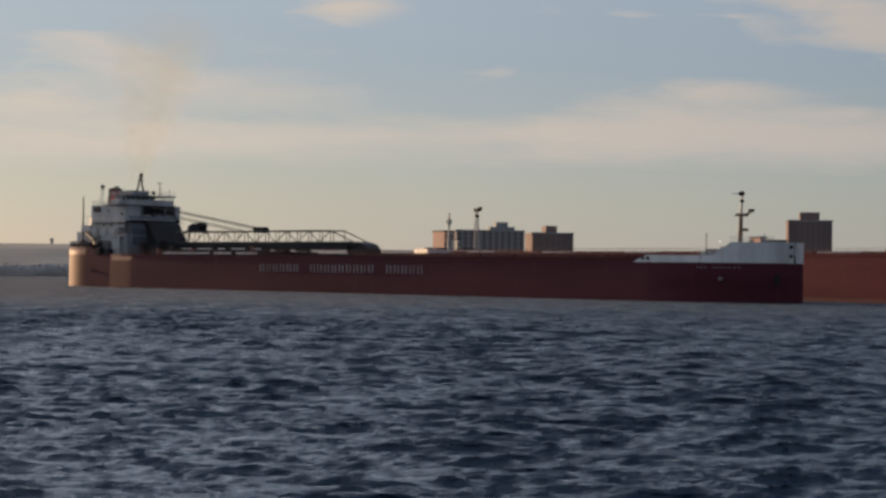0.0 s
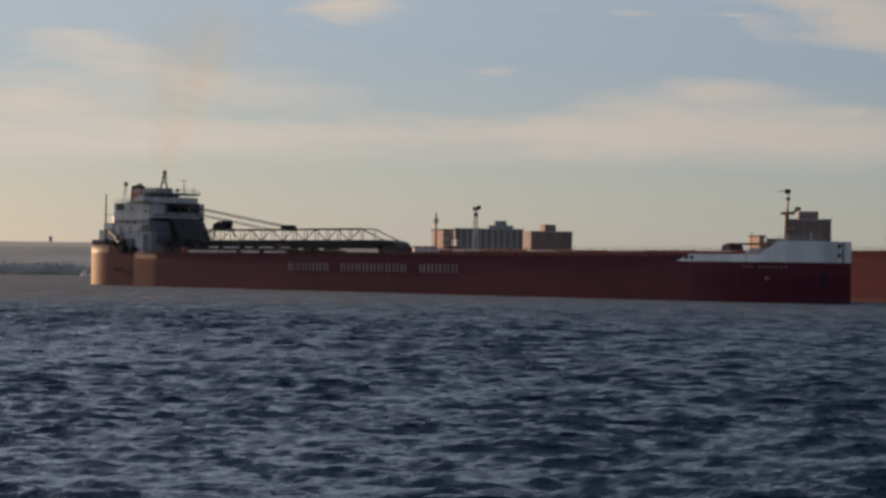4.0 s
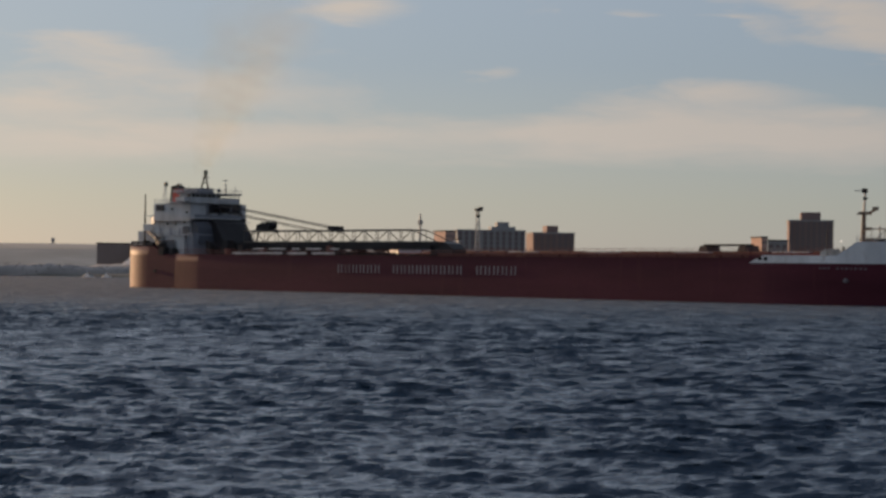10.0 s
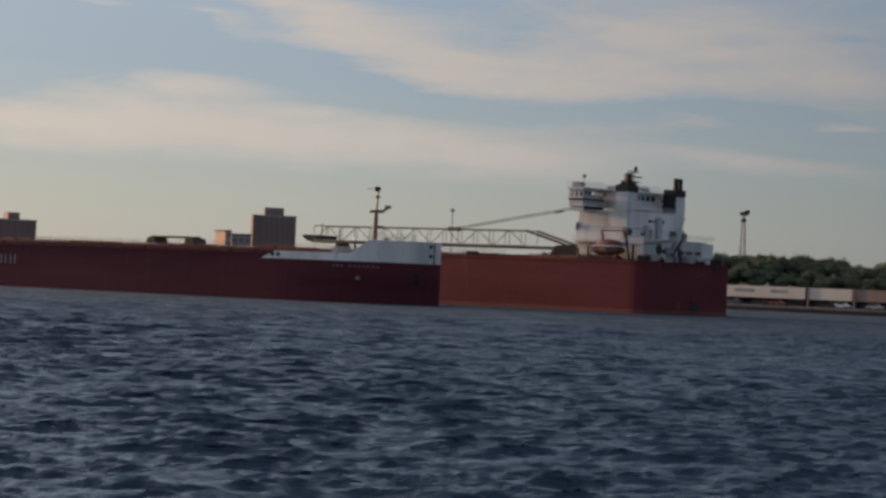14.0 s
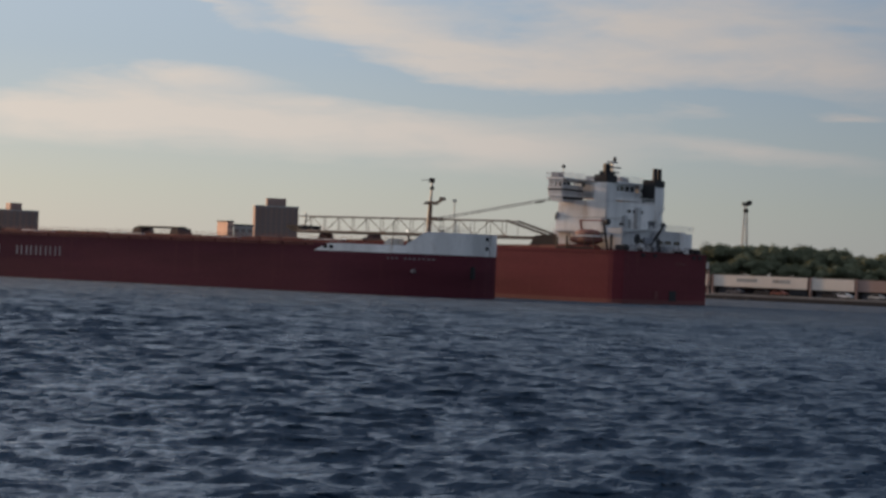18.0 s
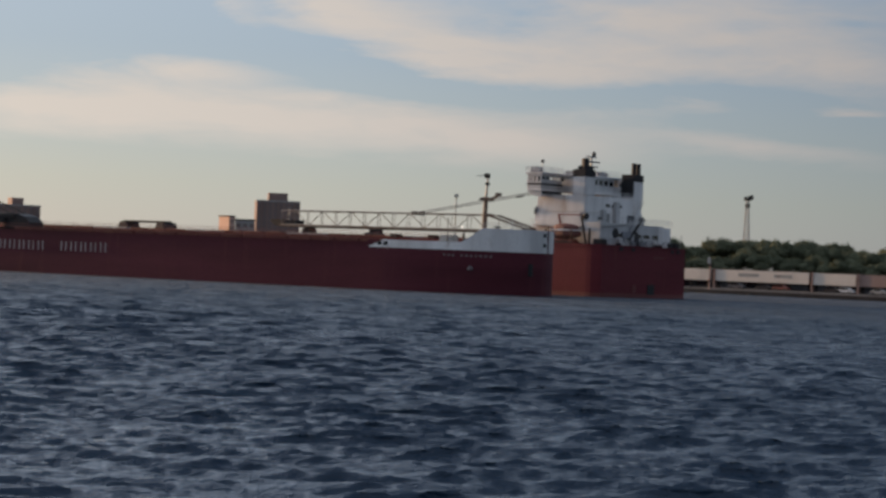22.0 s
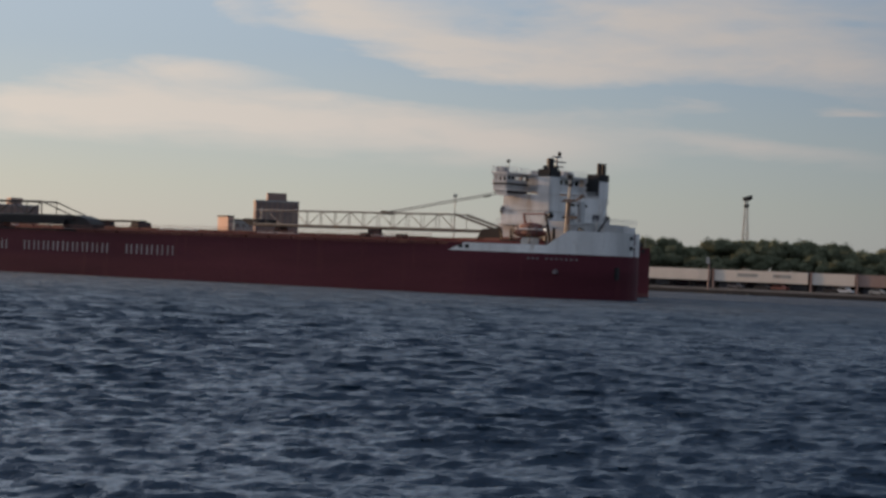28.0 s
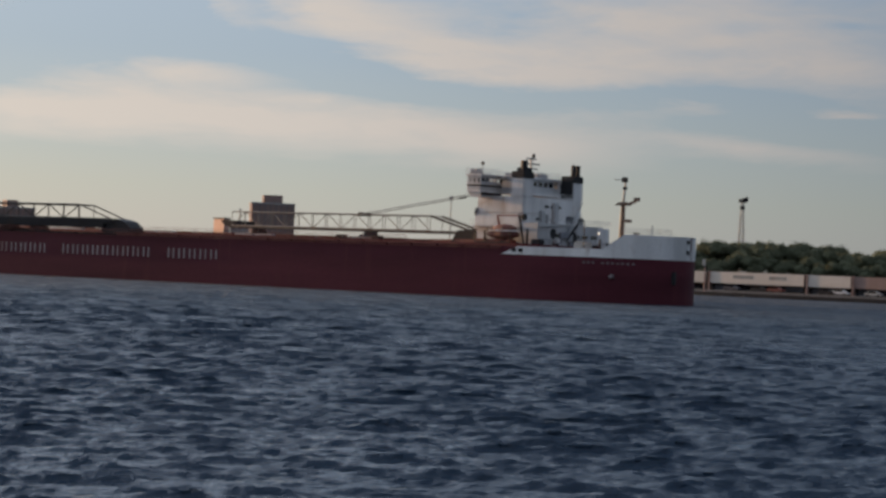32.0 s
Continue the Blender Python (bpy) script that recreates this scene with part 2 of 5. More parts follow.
# leaf colour raised to a pale grey-brown that stands for distance haze
FAR_LEAF = material("far_hazed_leaves", (0.235, 0.212, 0.195), 0.95, wear=(0.255, 0.23, 0.212), spots=0.05, scale=0.1, streak=(1, 1, 1))
SHORE = material("shore_soil", (0.075, 0.07, 0.058), 0.95, wear=(0.05, 0.06, 0.03), spots=0.08, scale=0.3, streak=(1, 1, 1), bump=0.05)
STONE = material("shore_stone", (0.055, 0.052, 0.05), 0.9, wear=(0.05, 0.05, 0.045), spots=0.05, streak=(1, 1, 1))
# haze over the ridge is mixed into this paler grey-green
HILL = material("hazed_wooded_ridge", (0.180, 0.185, 0.175), 0.95, wear=(0.155, 0.162, 0.15), spots=0.1, scale=0.02, streak=(1, 1, 1))
CAR_WHITE = material("white_car_paint", (0.5, 0.5, 0.5), 0.4)
TYRE = material("tyre_rubber", (0.02, 0.02, 0.02), 0.8)
OLIVE = material("sooty_olive_paint", (0.060, 0.062, 0.045), 0.6, wear=(0.03, 0.03, 0.028), spots=0.05)
# grey paint with the house front's bluish shade in its colour
BLUE_GREY = material("shaded_grey_paint", (0.21, 0.215, 0.235), 0.6, wear=(0.12, 0.115, 0.12), spots=0.06, streak=(0.5, 0.5, 0.2), scale=0.8)
LIFE_RED = material("faded_lifeboat_orange", (0.115, 0.034, 0.028), 0.6, wear=(0.09, 0.035, 0.028), spots=0.06)
RED_CANOPY = material("faded_red_canopy", (0.17, 0.04, 0.03), 0.7, wear=(0.2, 0.07, 0.045), spots=0.04)
SAIL = material("white_canvas", (0.75, 0.74, 0.72), 0.7)


def glass_material():
    m = bpy.data.materials.new("dark_window_glass")
    m.use_nodes = True
    b = m.node_tree.nodes["Principled BSDF"]
    b.inputs["Base Color"].default_value = (0.012, 0.014, 0.016, 1)
    b.inputs["Roughness"].default_value, b.inputs["IOR"].default_value = 0.08, 1.5
    return m


GLASS = glass_material()
TOWN_GLASS = material("curtained_window", (0.19, 0.15, 0.142), 0.7)


# emission that stands for a sun glint on the foredeck
def glint_glow():
    m = bpy.data.materials.new("deck_glint_glow")
    m.use_nodes = True
    b = m.node_tree.nodes["Principled BSDF"]
    b.inputs["Emission Color"].default_value = (1.0, 0.86, 0.66, 1)
    b.inputs["Emission Strength"].default_value = 0.4
    return m


GLOW = glint_glow()


def water_material():
    m = bpy.data.materials.new("choppy_river_water")
    m.use_nodes = True
    t = m.node_tree
    b = t.nodes["Principled BSDF"]
    co = t.nodes.new("ShaderNodeTexCoord").outputs["Object"]
    broad = grain(t, co, 0.02, 3.0)
    wire(t, blend(t, broad, (0.004, 0.018, 0.039), (0.008, 0.028, 0.054)), b.inputs["Base Color"])
    # the open fairway is more ruffled by the wind than the lee of the shore
    out = t.nodes.new("ShaderNodeVectorMath")
    out.operation = "LENGTH"
    wire(t, co, out.inputs[0])
    paws = ramp(t, grain(t, co, 0.24, 3.0, 0.6, (1.0, 0.30, 1.0), 0.5), ((0.36, 0.25), (0.64, 1.0)))
    streaks = grain(t, co, 0.16, 4.0, 0.65, (1.6, 0.42, 1.0), 0.6)
    far_off = maths(t, "MINIMUM", maths(t, "MAXIMUM", maths(t, "MULTIPLY_ADD", out.outputs["Value"], 1 / 90.0, -0.7), 0.0), 1.0)
    lee = ramp(t, maths(t, "MULTIPLY", out.outputs["Value"], 1 / 400.0), ((0.08, 0.09), (0.16, 0.14), (0.30, 0.28), (0.55, 0.52), (0.75, 0.66), (1.0, 0.76)))
    rough = maths(t, "ADD", lee, maths(t, "MULTIPLY", maths(t, "MULTIPLY", maths(t, "SUBTRACT", streaks, 0.5), far_off), 0.9))
    wire(t, maths(t, "MAXIMUM", rough, 0.08), b.inputs["Roughness"])
    b.inputs["IOR"].default_value = 1.333
    b.inputs["Specular IOR Level"].default_value = 0.72
    gust = grain(t, co, 0.035, 3.0, 0.6, (1.0, 0.35, 1.0))
    h0 = grain(t, co, 0.55, 3.0, 0.6, (0.7, 1.8, 1.0), 0.4)
    h1 = grain(t, co, 1.7, 4.0, 0.6, (0.8, 1.9, 1.0), 0.3)
    h2 = grain(t, co, 4.2, 3.0, 0.6, (0.9, 1.6, 1.0))
    high = maths(t, "MULTIPLY", maths(t, "ADD", maths(t, "MULTIPLY_ADD", h2, 0.22, h1), maths(t, "MULTIPLY", h0, 1.5)), maths(t, "MULTIPLY_ADD", gust, 0.9, 0.6))
    # short waves too small for the sheet take over with distance
    reach = maths(t, "MINIMUM", maths(t, "MAXIMUM", maths(t, "MULTIPLY_ADD", out.outputs["Value"], 1 / 110.0, 0.1), 1.0), 2.6)
    patchy = maths(t, "ADD", maths(t, "MULTIPLY", paws, maths(t, "MULTIPLY", far_off, 1.6)), maths(t, "SUBTRACT", 1.0, far_off))
    high = maths(t, "MULTIPLY", maths(t, "MULTIPLY", high, reach), patchy)
    # groups of waves, seen end on across the fairway
    sets = grain(t, co, 0.13, 4.0, 0.62, (2.2, 0.6, 1.0), 0.6)
    high = maths(t, "ADD", high, maths(t, "MULTIPLY", sets, maths(t, "MULTIPLY", maths(t, "MINIMUM", maths(t, "MAXIMUM", maths(t, "MULTIPLY_ADD", out.outputs["Value"], 1 / 120.0, -1.5), 0.0), 1.5), 7.0)))
    n = t.nodes.new("ShaderNodeBump")
    n.inputs["Strength"].default_value, n.inputs["Distance"].default_value = 1.0, 0.18
    wire(t, high, n.inputs["Height"])
    wire(t, n.outputs[0], b.inputs["Normal"])
    return m


WATER = water_material()


# ---- building blocks ----
def part(name, bm, mat, parent=None, label=""):
    me = bpy.data.meshes.new(name)
    bm.to_mesh(me)
    bm.free()
    me.materials.append(mat)
    ob = new(name, me)
    if parent is not None:
        ob.parent = parent
    if label:
        ob["label"] = label
    return ob


def thing(name, label, category, m=None, group="", kind=""):
    ob = new(name)
    ob.empty_display_size = 0.5
    if m is not None:
        ob.matrix_world = m
    return tagged(ob, label, category, group, kind)


def box(x0, x1, y0, y1, z0, z1, bevel=0.0, bm=None):
    own = bm is None
    bm = bmesh.new() if own else bm
    r = bmesh.ops.create_cube(bm, size=1.0)
    bmesh.ops.transform(bm, matrix=Matrix.Translation(((x0 + x1) / 2, (y0 + y1) / 2, (z0 + z1) / 2)) @ Matrix.Diagonal((abs(x1 - x0), abs(y1 - y0), abs(z1 - z0), 1)), verts=r["verts"])
    if bevel:
        edges = list({e for v in r["verts"] for e in v.link_edges})
        bmesh.ops.bevel(bm, geom=edges, offset=bevel, segments=2, affect="EDGES")
    return bm


def prism(points, lo, hi, axis="y", bm=None):
    """A flat outline drawn out from lo to hi along an axis. Outline pairs: (x, z) for y, (x, y) for z, (y, z) for x."""
    bm = bmesh.new() if bm is None else bm

    def at(p, d):
        return {"y": (p[0], d, p[1]), "z": (p[0], p[1], d), "x": (d, p[0], p[1])}[axis]
    a = [bm.verts.new(at(p, lo)) for p in points]
    b = [bm.verts.new(at(p, hi)) for p in points]
    bm.faces.new(a), bm.faces.new(b[::-1])
    for i in range(len(points)):
        j = (i + 1) % len(points)
        bm.faces.new((a[j], a[i], b[i], b[j]))
    bmesh.ops.recalc_face_normals(bm, faces=bm.faces)
    return bm


def rod(p, q, r, r2=None, n=6, bm=None):
    """A round bar between two points."""
    bm = bmesh.new() if bm is None else bm
    p, q = Vector(p), Vector(q)
    c = bmesh.ops.create_cone(bm, cap_ends=True, segments=n, radius1=r, radius2=r if r2 is None else r2, depth=(q - p).length)
    turn = (q - p).to_track_quat("Z", "Y").to_matrix().to_4x4()
    bmesh.ops.transform(bm, matrix=Matrix.Translation((p + q) / 2) @ turn, verts=c["verts"])
    return bm


def ball(c, rx, ry, rz, bm=None, sub=2):
    bm = bmesh.new() if bm is None else bm
    s = bmesh.ops.create_icosphere(bm, subdivisions=sub, radius=1.0)
    bmesh.ops.transform(bm, matrix=Matrix.Translation(c) @ Matrix.Diagonal((rx, ry, rz, 1)), verts=s["verts"])
    return bm


def railing(points, height, parent, mat, step=2.0, name="railing"):
    """A deck railing along a line of points: posts and three wires, one part."""
    bm = bmesh.new()
    for a, b in zip(points, points[1:]):
        a, b = Vector(a), Vector(b)
        n = max(1, int((b - a).length / step))
        for i in range(n + 1):
            p = a.lerp(b, i / n)
            rod(p, p + Vector((0, 0, height)), 0.035, n=4, bm=bm)
        for k in (0.4, 0.7, 1.0):
            rod(a + Vector((0, 0, height * k)), b + Vector((0, 0, height * k)), 0.03, n=4, bm=bm)
    return part(name, bm, mat, parent)


# ---- water, land ----
def water_sheet():
    """Wind waves as a sum of sharp-crested swells, on a sheet that is fine before the camera and reaches the horizon."""
    rng = np.random.default_rng(5)
    rows = [0.0, 8.0, 16.0, 20.0, 24.0]
    r = 28.0
    while r < 4800:
        rows.append(r)
        r += max(0.11, r * r / 90000.0) if r < 520 else r * 0.04
    az = np.concatenate([np.linspace(-0.42, 0.72, 740), np.linspace(0.74, 2 * math.pi - 0.44, 60)[1:-1]])
    rr = np.array(rows)
    gap = np.gradient(rr)
    R, A = np.meshgrid(rr, az, indexing="ij")
    X, Y = R * np.sin(A), R * np.cos(A)
    Z = np.zeros_like(X)
    DX, DY = np.zeros_like(X), np.zeros_like(X)
    cell = np.maximum(gap[:, None] * 0.8, R * 0.0016)
    wind = radians(-98)
    # short chop, wind waves, and a little longer swell
    for i in range(170):
        lo, hi, steep = ((0.24, 0.85, 0.0088), (0.85, 1.9, 0.0082), (1.9, 5.0, 0.0022))[0 if i < 95 else 1 if i < 150 else 2]
        lam = lo * (hi / lo) ** rng.random()
        th = wind + rng.normal(0, 0.23)
        amp = steep * lam * rng.uniform(0.5, 1.5)
        k = 2 * math.pi / lam
        ph = k * (X * math.cos(th) + Y * math.sin(th)) + rng.uniform(0, 6.283)
        fade = amp * np.clip(lam / cell / 2.2 - 0.6, 0, 1)
        Z += fade * np.cos(ph)
        fade = fade * np.sin(ph) * 0.9
        DX -= math.cos(th) * fade
        DY -= math.sin(th) * fade
    gust = 0.85 + 0.22 * np.sin(X / 23.0 + 1.3 * np.sin(Y / 31.0)) * np.sin(Y / 37.0 + X / 60.0)
    calm = np.clip((R - 10) / 20, 0, 1) * gust * (1 + 0.6 * np.clip((R - 60) / 160, 0, 1))
    V = np.stack([X + DX * calm, Y + DY * calm, Z * calm], -1).reshape(-1, 3)
    nr, na = X.shape
    i = np.arange(nr - 1)[:, None] * na
    j = np.arange(na)[None, :]
    jn = (j + 1) % na
    F = np.stack([i + j, i + na + j, i + na + jn, i + jn], -1).reshape(-1, 4)
    me = bpy.data.meshes.new("water")
    me.vertices.add(len(V)), me.loops.add(F.size), me.polygons.add(len(F))
    me.vertices.foreach_set("co", V.astype(np.float32).ravel())
    me.loops.foreach_set("vertex_index", F.astype(np.int32).ravel())
    me.polygons.foreach_set("loop_start", np.arange(0, F.size, 4, dtype=np.int32))
    me.polygons.foreach_set("use_smooth", np.ones(len(F), dtype=bool))
    me.update(calc_edges=True)
    me.materials.append(WATER)
    return tagged(new("water", me), "choppy blue-grey river water with wind waves", "water", kind="structure")


river = water_sheet()


def land(name, edge, depth, height, label, mat=SHORE, seed=1):
    """A low shore: a bank that rises from the water along a line of points, then ground behind it."""
    bm = bmesh.new()
    noise_at = random.Random(seed)
    pts = []
    for (ax, ay), (bx, by) in zip(edge, edge[1:]):
        n = max(2, int(math.hypot(bx - ax, by - ay) / 14))
        pts += [(ax + (bx - ax) * i / n, ay + (by - ay) * i / n) for i in range(n)]
    pts.append(edge[-1])
    lanes = []
    for x, y in pts:
        d = math.hypot(x, y)
        ux, uy = x / d, y / d
        row = []
        for out, z in ((-3, -1.0), (0, 0.15), (2.5, 0.75), (6, height), (25, height + 0.2), (120, height + 0.8), (depth, height + 2)):
            j = noise_at.uniform(-0.9, 0.9) if out < 7 else 0
            row.append(bm.verts.new((x + ux * (out + j), y + uy * (out + j), z + (noise_at.uniform(-0.12, 0.12) if 0 <= out < 30 else 0))))
        lanes.append(row)
    for a, b in zip(lanes, lanes[1:]):
        for i in range(len(a) - 1):
            bm.faces.new((a[i], b[i], b[i + 1], a[i + 1]))
    bmesh.ops.recalc_face_normals(bm, faces=bm.faces)
    return tagged(part(name, bm, mat), label, "ground", kind="structure")


def shore_stones(a, b, n, seed):
    """Loose dark stones along a stretch of the water's edge, joined."""
    rng = random.Random(seed)
    bm = bmesh.new()
    for _ in range(n):
        k = rng.random()
        x, y = a[0] + (b[0] - a[0]) * k, a[1] + (b[1] - a[1]) * k
        d = math.hypot(x, y)
        out = rng.uniform(-1.2, 4.5)
        s = rng.uniform(0.25, 0.75)
        ball((x + x / d * out, y + y / d * out, 0.05 + 0.24 * max(0, out)), s * rng.uniform(0.9, 1.6), s, s * 0.7, bm, 1)
    return tagged(part("shore_stones", bm, STONE), "dark loose stones along the water's edge", "stones", kind="stuff")


land("ground", [(900, 60), (620, 190), (430, 270), (330, 345), (262, 424), (228, 462), (200, 496), (168, 540), (130, 640), (60, 830), (-60, 960), (-190, 1030), (-420, 1090), (-900, 1150), (-1600, 1000)],
     2600, 1.3, "low earth shore with grass and stones along the water")

shore_stones((262, 424), (228, 462), 90, 4)
shore_stones((228, 462), (200, 496), 90, 5)


def ridge():
    """The far wooded hill beyond the river bend, coloured pale for haze."""
    bm = bmesh.new()
    rows = []
    for j, (dist, k) in enumerate(((2300, 0.0), (2600, 0.75), (2900, 1.0), (3300, 0.8))):
        row = []
        for i in range(150):
            a = -0.75 + i * 0.0105
            tall = 36.5 - 36 * max(0, min(1, (a + 0.02) / 0.5)) ** 1.5
            n = noise.noise(Vector((a * 9, j * 0.6, 3))) * 2.4 + noise.noise(Vector((a * 60, j, 7))) * 0.7
            row.append(bm.verts.new((dist * math.sin(a), dist * math.cos(a), k * (tall + n) + (0 if k else 2))))
        rows.append(row)
    for a, b in zip(rows, rows[1:]):
        for i in range(len(a) - 1):
            bm.faces.new((a[i], a[i + 1], b[i + 1], b[i]))
    bmesh.ops.recalc_face_normals(bm, faces=bm.faces)
    return tagged(part("backdrop", bm, HILL), "long wooded hill beyond the river, haze put into its grey-green", "hill", kind="structure")


ridge()


# ---- the loaded bulk carrier with the dark red hull ----
def outline_a(x):
    """Half breadth of the first ship's hull, x from the stern."""
    if x < 13:
        u = (13 - x) / 12
        return 11.30 - 7.4 * (1 - math.sqrt(max(0, 1 - (min(1, u) * 0.97) ** 2.0)))
    if x < 26.4:
        return 11.30 + 0.05 * (x - 13) / 12
    if x < 36:
        u = (36 - x) / 9.6
        return 12.0 - 0.26 * u ** 1.15
    if x < 200:
        return 12.0
    u = min(1, (x - 200) / 24.3)
    return 12.0 * (1 - u ** 2.3) ** 0.5


def hull_a_top(x):
    if x < 17:
        return 9.8
    if x < 21:
        return 9.8 - (x - 17) / 4 * 1.75
    if x < 197:
        return 8.05 - 0.2 * min(1, (x - 21) / 120)
    return 8.3 if x < 214 else 8.3 + min(1, (x - 214) / 3.2) * 2.4


def shell(xs, half, z0, z1, grow=0.0, steps=4):
    """Both sides of a hull between two heights (functions of x), closed at its ends and over the top."""
    bm = bmesh.new()
    sides = []
    for sgn in (-1, 1):
        rows = []
        for x in xs:
            a, b = z0(x), z1(x)
            rows.append([bm.verts.new((x, sgn * (half(x) + grow), a + (b - a) * k / steps)) for k in range(steps + 1)])
        for p, q in zip(rows, rows[1:]):
            for k in range(steps):
                bm.faces.new((p[k], q[k], q[k + 1], p[k + 1]))
        sides.append(rows)
    for e in (0, -1):
        for k in range(steps):
            bm.faces.new((sides[0][e][k], sides[0][e][k + 1], sides[1][e][k + 1], sides[1][e][k]))
    for i in range(len(xs) - 1):
        bm.faces.new((sides[0][i][-1], sides[0][i + 1][-1], sides[1][i + 1][-1], sides[1][i][-1]))
    bmesh.ops.recalc_face_normals(bm, faces=bm.faces)
    return bm


def lettering(parent, words, x0, x1, z, tall, y):
    """Plain painted bars, two to a sign, in groups: the space of a company's lettering."""
    total = sum(words) + 1.4 * (len(words) - 1)
    pitch = (x1 - x0) / total
    x = x0
    for n in words:
        for k in range(n):
            for dx in (0.10, 0.56):
                part("painted_bar", box(x + pitch * dx, x + pitch * (dx + 0.12), y - 0.02, y + 0.02, z, z + tall), LETTER, parent)
            x += pitch
        x += 1.4 * pitch


def truss(x0, x1, z0, z1, half, bays, mat, parent, name, taper=0.0, thick=0.16, side=-1):
    """A lattice boom: four chords and posts, diagonals on one side."""
    bm = bmesh.new()
    for y in (-half, half):
        rod((x0, y, z1), (x1 - taper, y, z1), thick, n=6, bm=bm)
        rod((x0, y, z0), (x1, y, z0), thick * 1.3, n=6, bm=bm)
        if taper:
            rod((x1 - taper, y, z1), (x1, y, z0), thick * 0.8, n=6, bm=bm)
        for i in range(bays + 1):
            x = x0 + (x1 - taper - x0) * i / bays
            rod((x, y, z0), (x, y, z1), thick * 0.55, n=5, bm=bm)
            if i < bays:
                xn = x0 + (x1 - taper - x0) * (i + 1) / bays
                a, b = (z0, z1) if i % 2 == 0 else (z1, z0)
                if y == side * half:
                    rod((x, y, a), (xn, y, b), thick * 0.7, n=5, bm=bm)
    for i in range(bays + 1):
        x = x0 + (x1 - taper - x0) * i / bays
        rod((x, -half, z1), (x, half, z1), thick * 0.5, n=5, bm=bm)
    return part(name, bm, mat, parent)


def windows(parent, face, u0, u1, v0, v1, n, at, mat=GLASS, name="window", sign=1):
    """A row of n panes on a wall: face x (runs along y) or y (runs along x), each a slab of its own."""
    step = (u1 - u0) / n
    for i in range(n):
        a, b = u0 + step * (i + 0.16), u0 + step * (i + 0.84)
        if face == "x":
            part(name, box(at, at + 0.05 * sign, a, b, v0, v1), mat, parent)
        else:
            part(name, box(a, b, at, at + 0.05 * sign, v0, v1), mat, parent)


def ship_a():
    ship = thing("bulk_carrier", "long dark red lake freighter with white bow under way", "ship")
    xs = [1, 1.15, 1.4, 1.8, 2.4, 3.2, 4.2, 5.4, 7, 9, 11, 13, 15, 17, 19, 21, 23, 26.35, 26.45, 27.2, 29, 31, 32.5, 34, 36, 40, 60, 80, 100, 120, 140, 160, 180, 196.9, 197, 200, 203, 206, 209, 212, 214, 215.5, 217.2, 218.6, 220.4, 221.8, 222.9, 223.6, 224.0, 224.18, 224.27, 224.295]

    def top(x):
        return hull_a_top(x) - (0.02 if x > 196.95 else 0)
    hull = part("hull", shell(xs, outline_a, lambda x: -1.2, top, steps=5), HULL_A, ship, "dark oxide red steel hull")
    for p in hull.data.polygons:
        p.use_smooth = 0.004 < abs(p.normal.x) < 0.98 and not 14 < p.center.x < 27.3
    part("bulwark", shell([x for x in xs if x >= 197], outline_a, lambda x: 7.0, lambda x: 7.05 + (hull_a_top(x) - 7.05) * min(1.0, (x - 196.99) / 3.0), grow=0.05, steps=2), WHITE, ship, "white bow bulwark")
    # openings in the bulwark
    for x in (199.3, 200.5):
        part("fairlead", box(x - 0.4, x + 0.4, -12.14, -12.04, 7.4, 8.0, 0.03), BLACK, ship, "dark oval mooring opening")
    for z in (8.0, 9.6):
        part("fairlead", box(224.0, 224.4, -1.35, -0.7, z, z + 0.6, 0.03), BLACK, ship)
    part("anchor", box(222.6, 223.5, -4.05, -2.9, 3.2, 5.2, 0.05), BLACK, ship, "black anchor in its pocket")
    part("rubbing_strake", shell([x for x in xs if 30 < x < 200], outline_a, lambda x: hull_a_top(x) - 0.28, lambda x: hull_a_top(x) - 0.1, grow=0.12, steps=1), HULL_A, ship)
    lettering(ship, (6, 9, 5), 86.0, 140.5, 4.25, 1.7, -12.03)
    for k in range(11):
        if k == 3:
            continue
        x = 211.0 + k * 0.72 + 0.1
        y0, y1 = -outline_a(x), -outline_a(x + 0.36)
        bm = prism([(x, y0 - 0.06), (x + 0.36, y1 - 0.06), (x + 0.36, y1 + 0.2), (x, y0 + 0.2)], 6.0, 6.32, "z")
        part("painted_bar", bm, FADED, ship)
    part("bow_mark", prism([(215.3, 3.85), (215.9, 3.85), (216.0, 4.2), (215.6, 4.55), (215.2, 4.2)], -10.1, -9.5), FADED, ship, "small white painted mark")
    for x, z in ((3.2, 2.0), (17.4, 3.6)):
        part("scupper", box(x, x + 0.9, -outline_a(x) - 0.12, -outline_a(x) + 0.3, z, z + 0.7, 0.03), BLACK, ship)
    # decks and hatches
    for i in range(17):
        x = 113.5 + i * 4.95
        part("hatch_coaming", box(x, x + 4.6, -8.4, 8.4, 7.7, 8.2, 0.05), DECK_RED, ship)
        part("hatch_cover", box(x - 0.1, x + 4.7, -8.6, 8.6, 8.2, 8.5, 0.06), DECK_RED, ship)
    # hatches below the boom: its deck shadow is put into their dark colour
    for i in range(12):
        x = 45 + i * 5.4
        part("hatch_coaming", box(x, x + 4.0, -8.4, 8.4, 7.7, 8.1 if x > 82 else 8.6, 0.05), DARK, ship)
        part("hatch_cover", box(x - 0.1, x + 4.1, -8.6, 8.6, 8.1 if x > 82 else 8.6, 8.3 if x > 82 else 8.85, 0.06), DARK, ship)
    railing([(28, -11.7, 8.0), (196, -11.7, 7.85)], 1.05, ship, DECK_RED, 4.0)
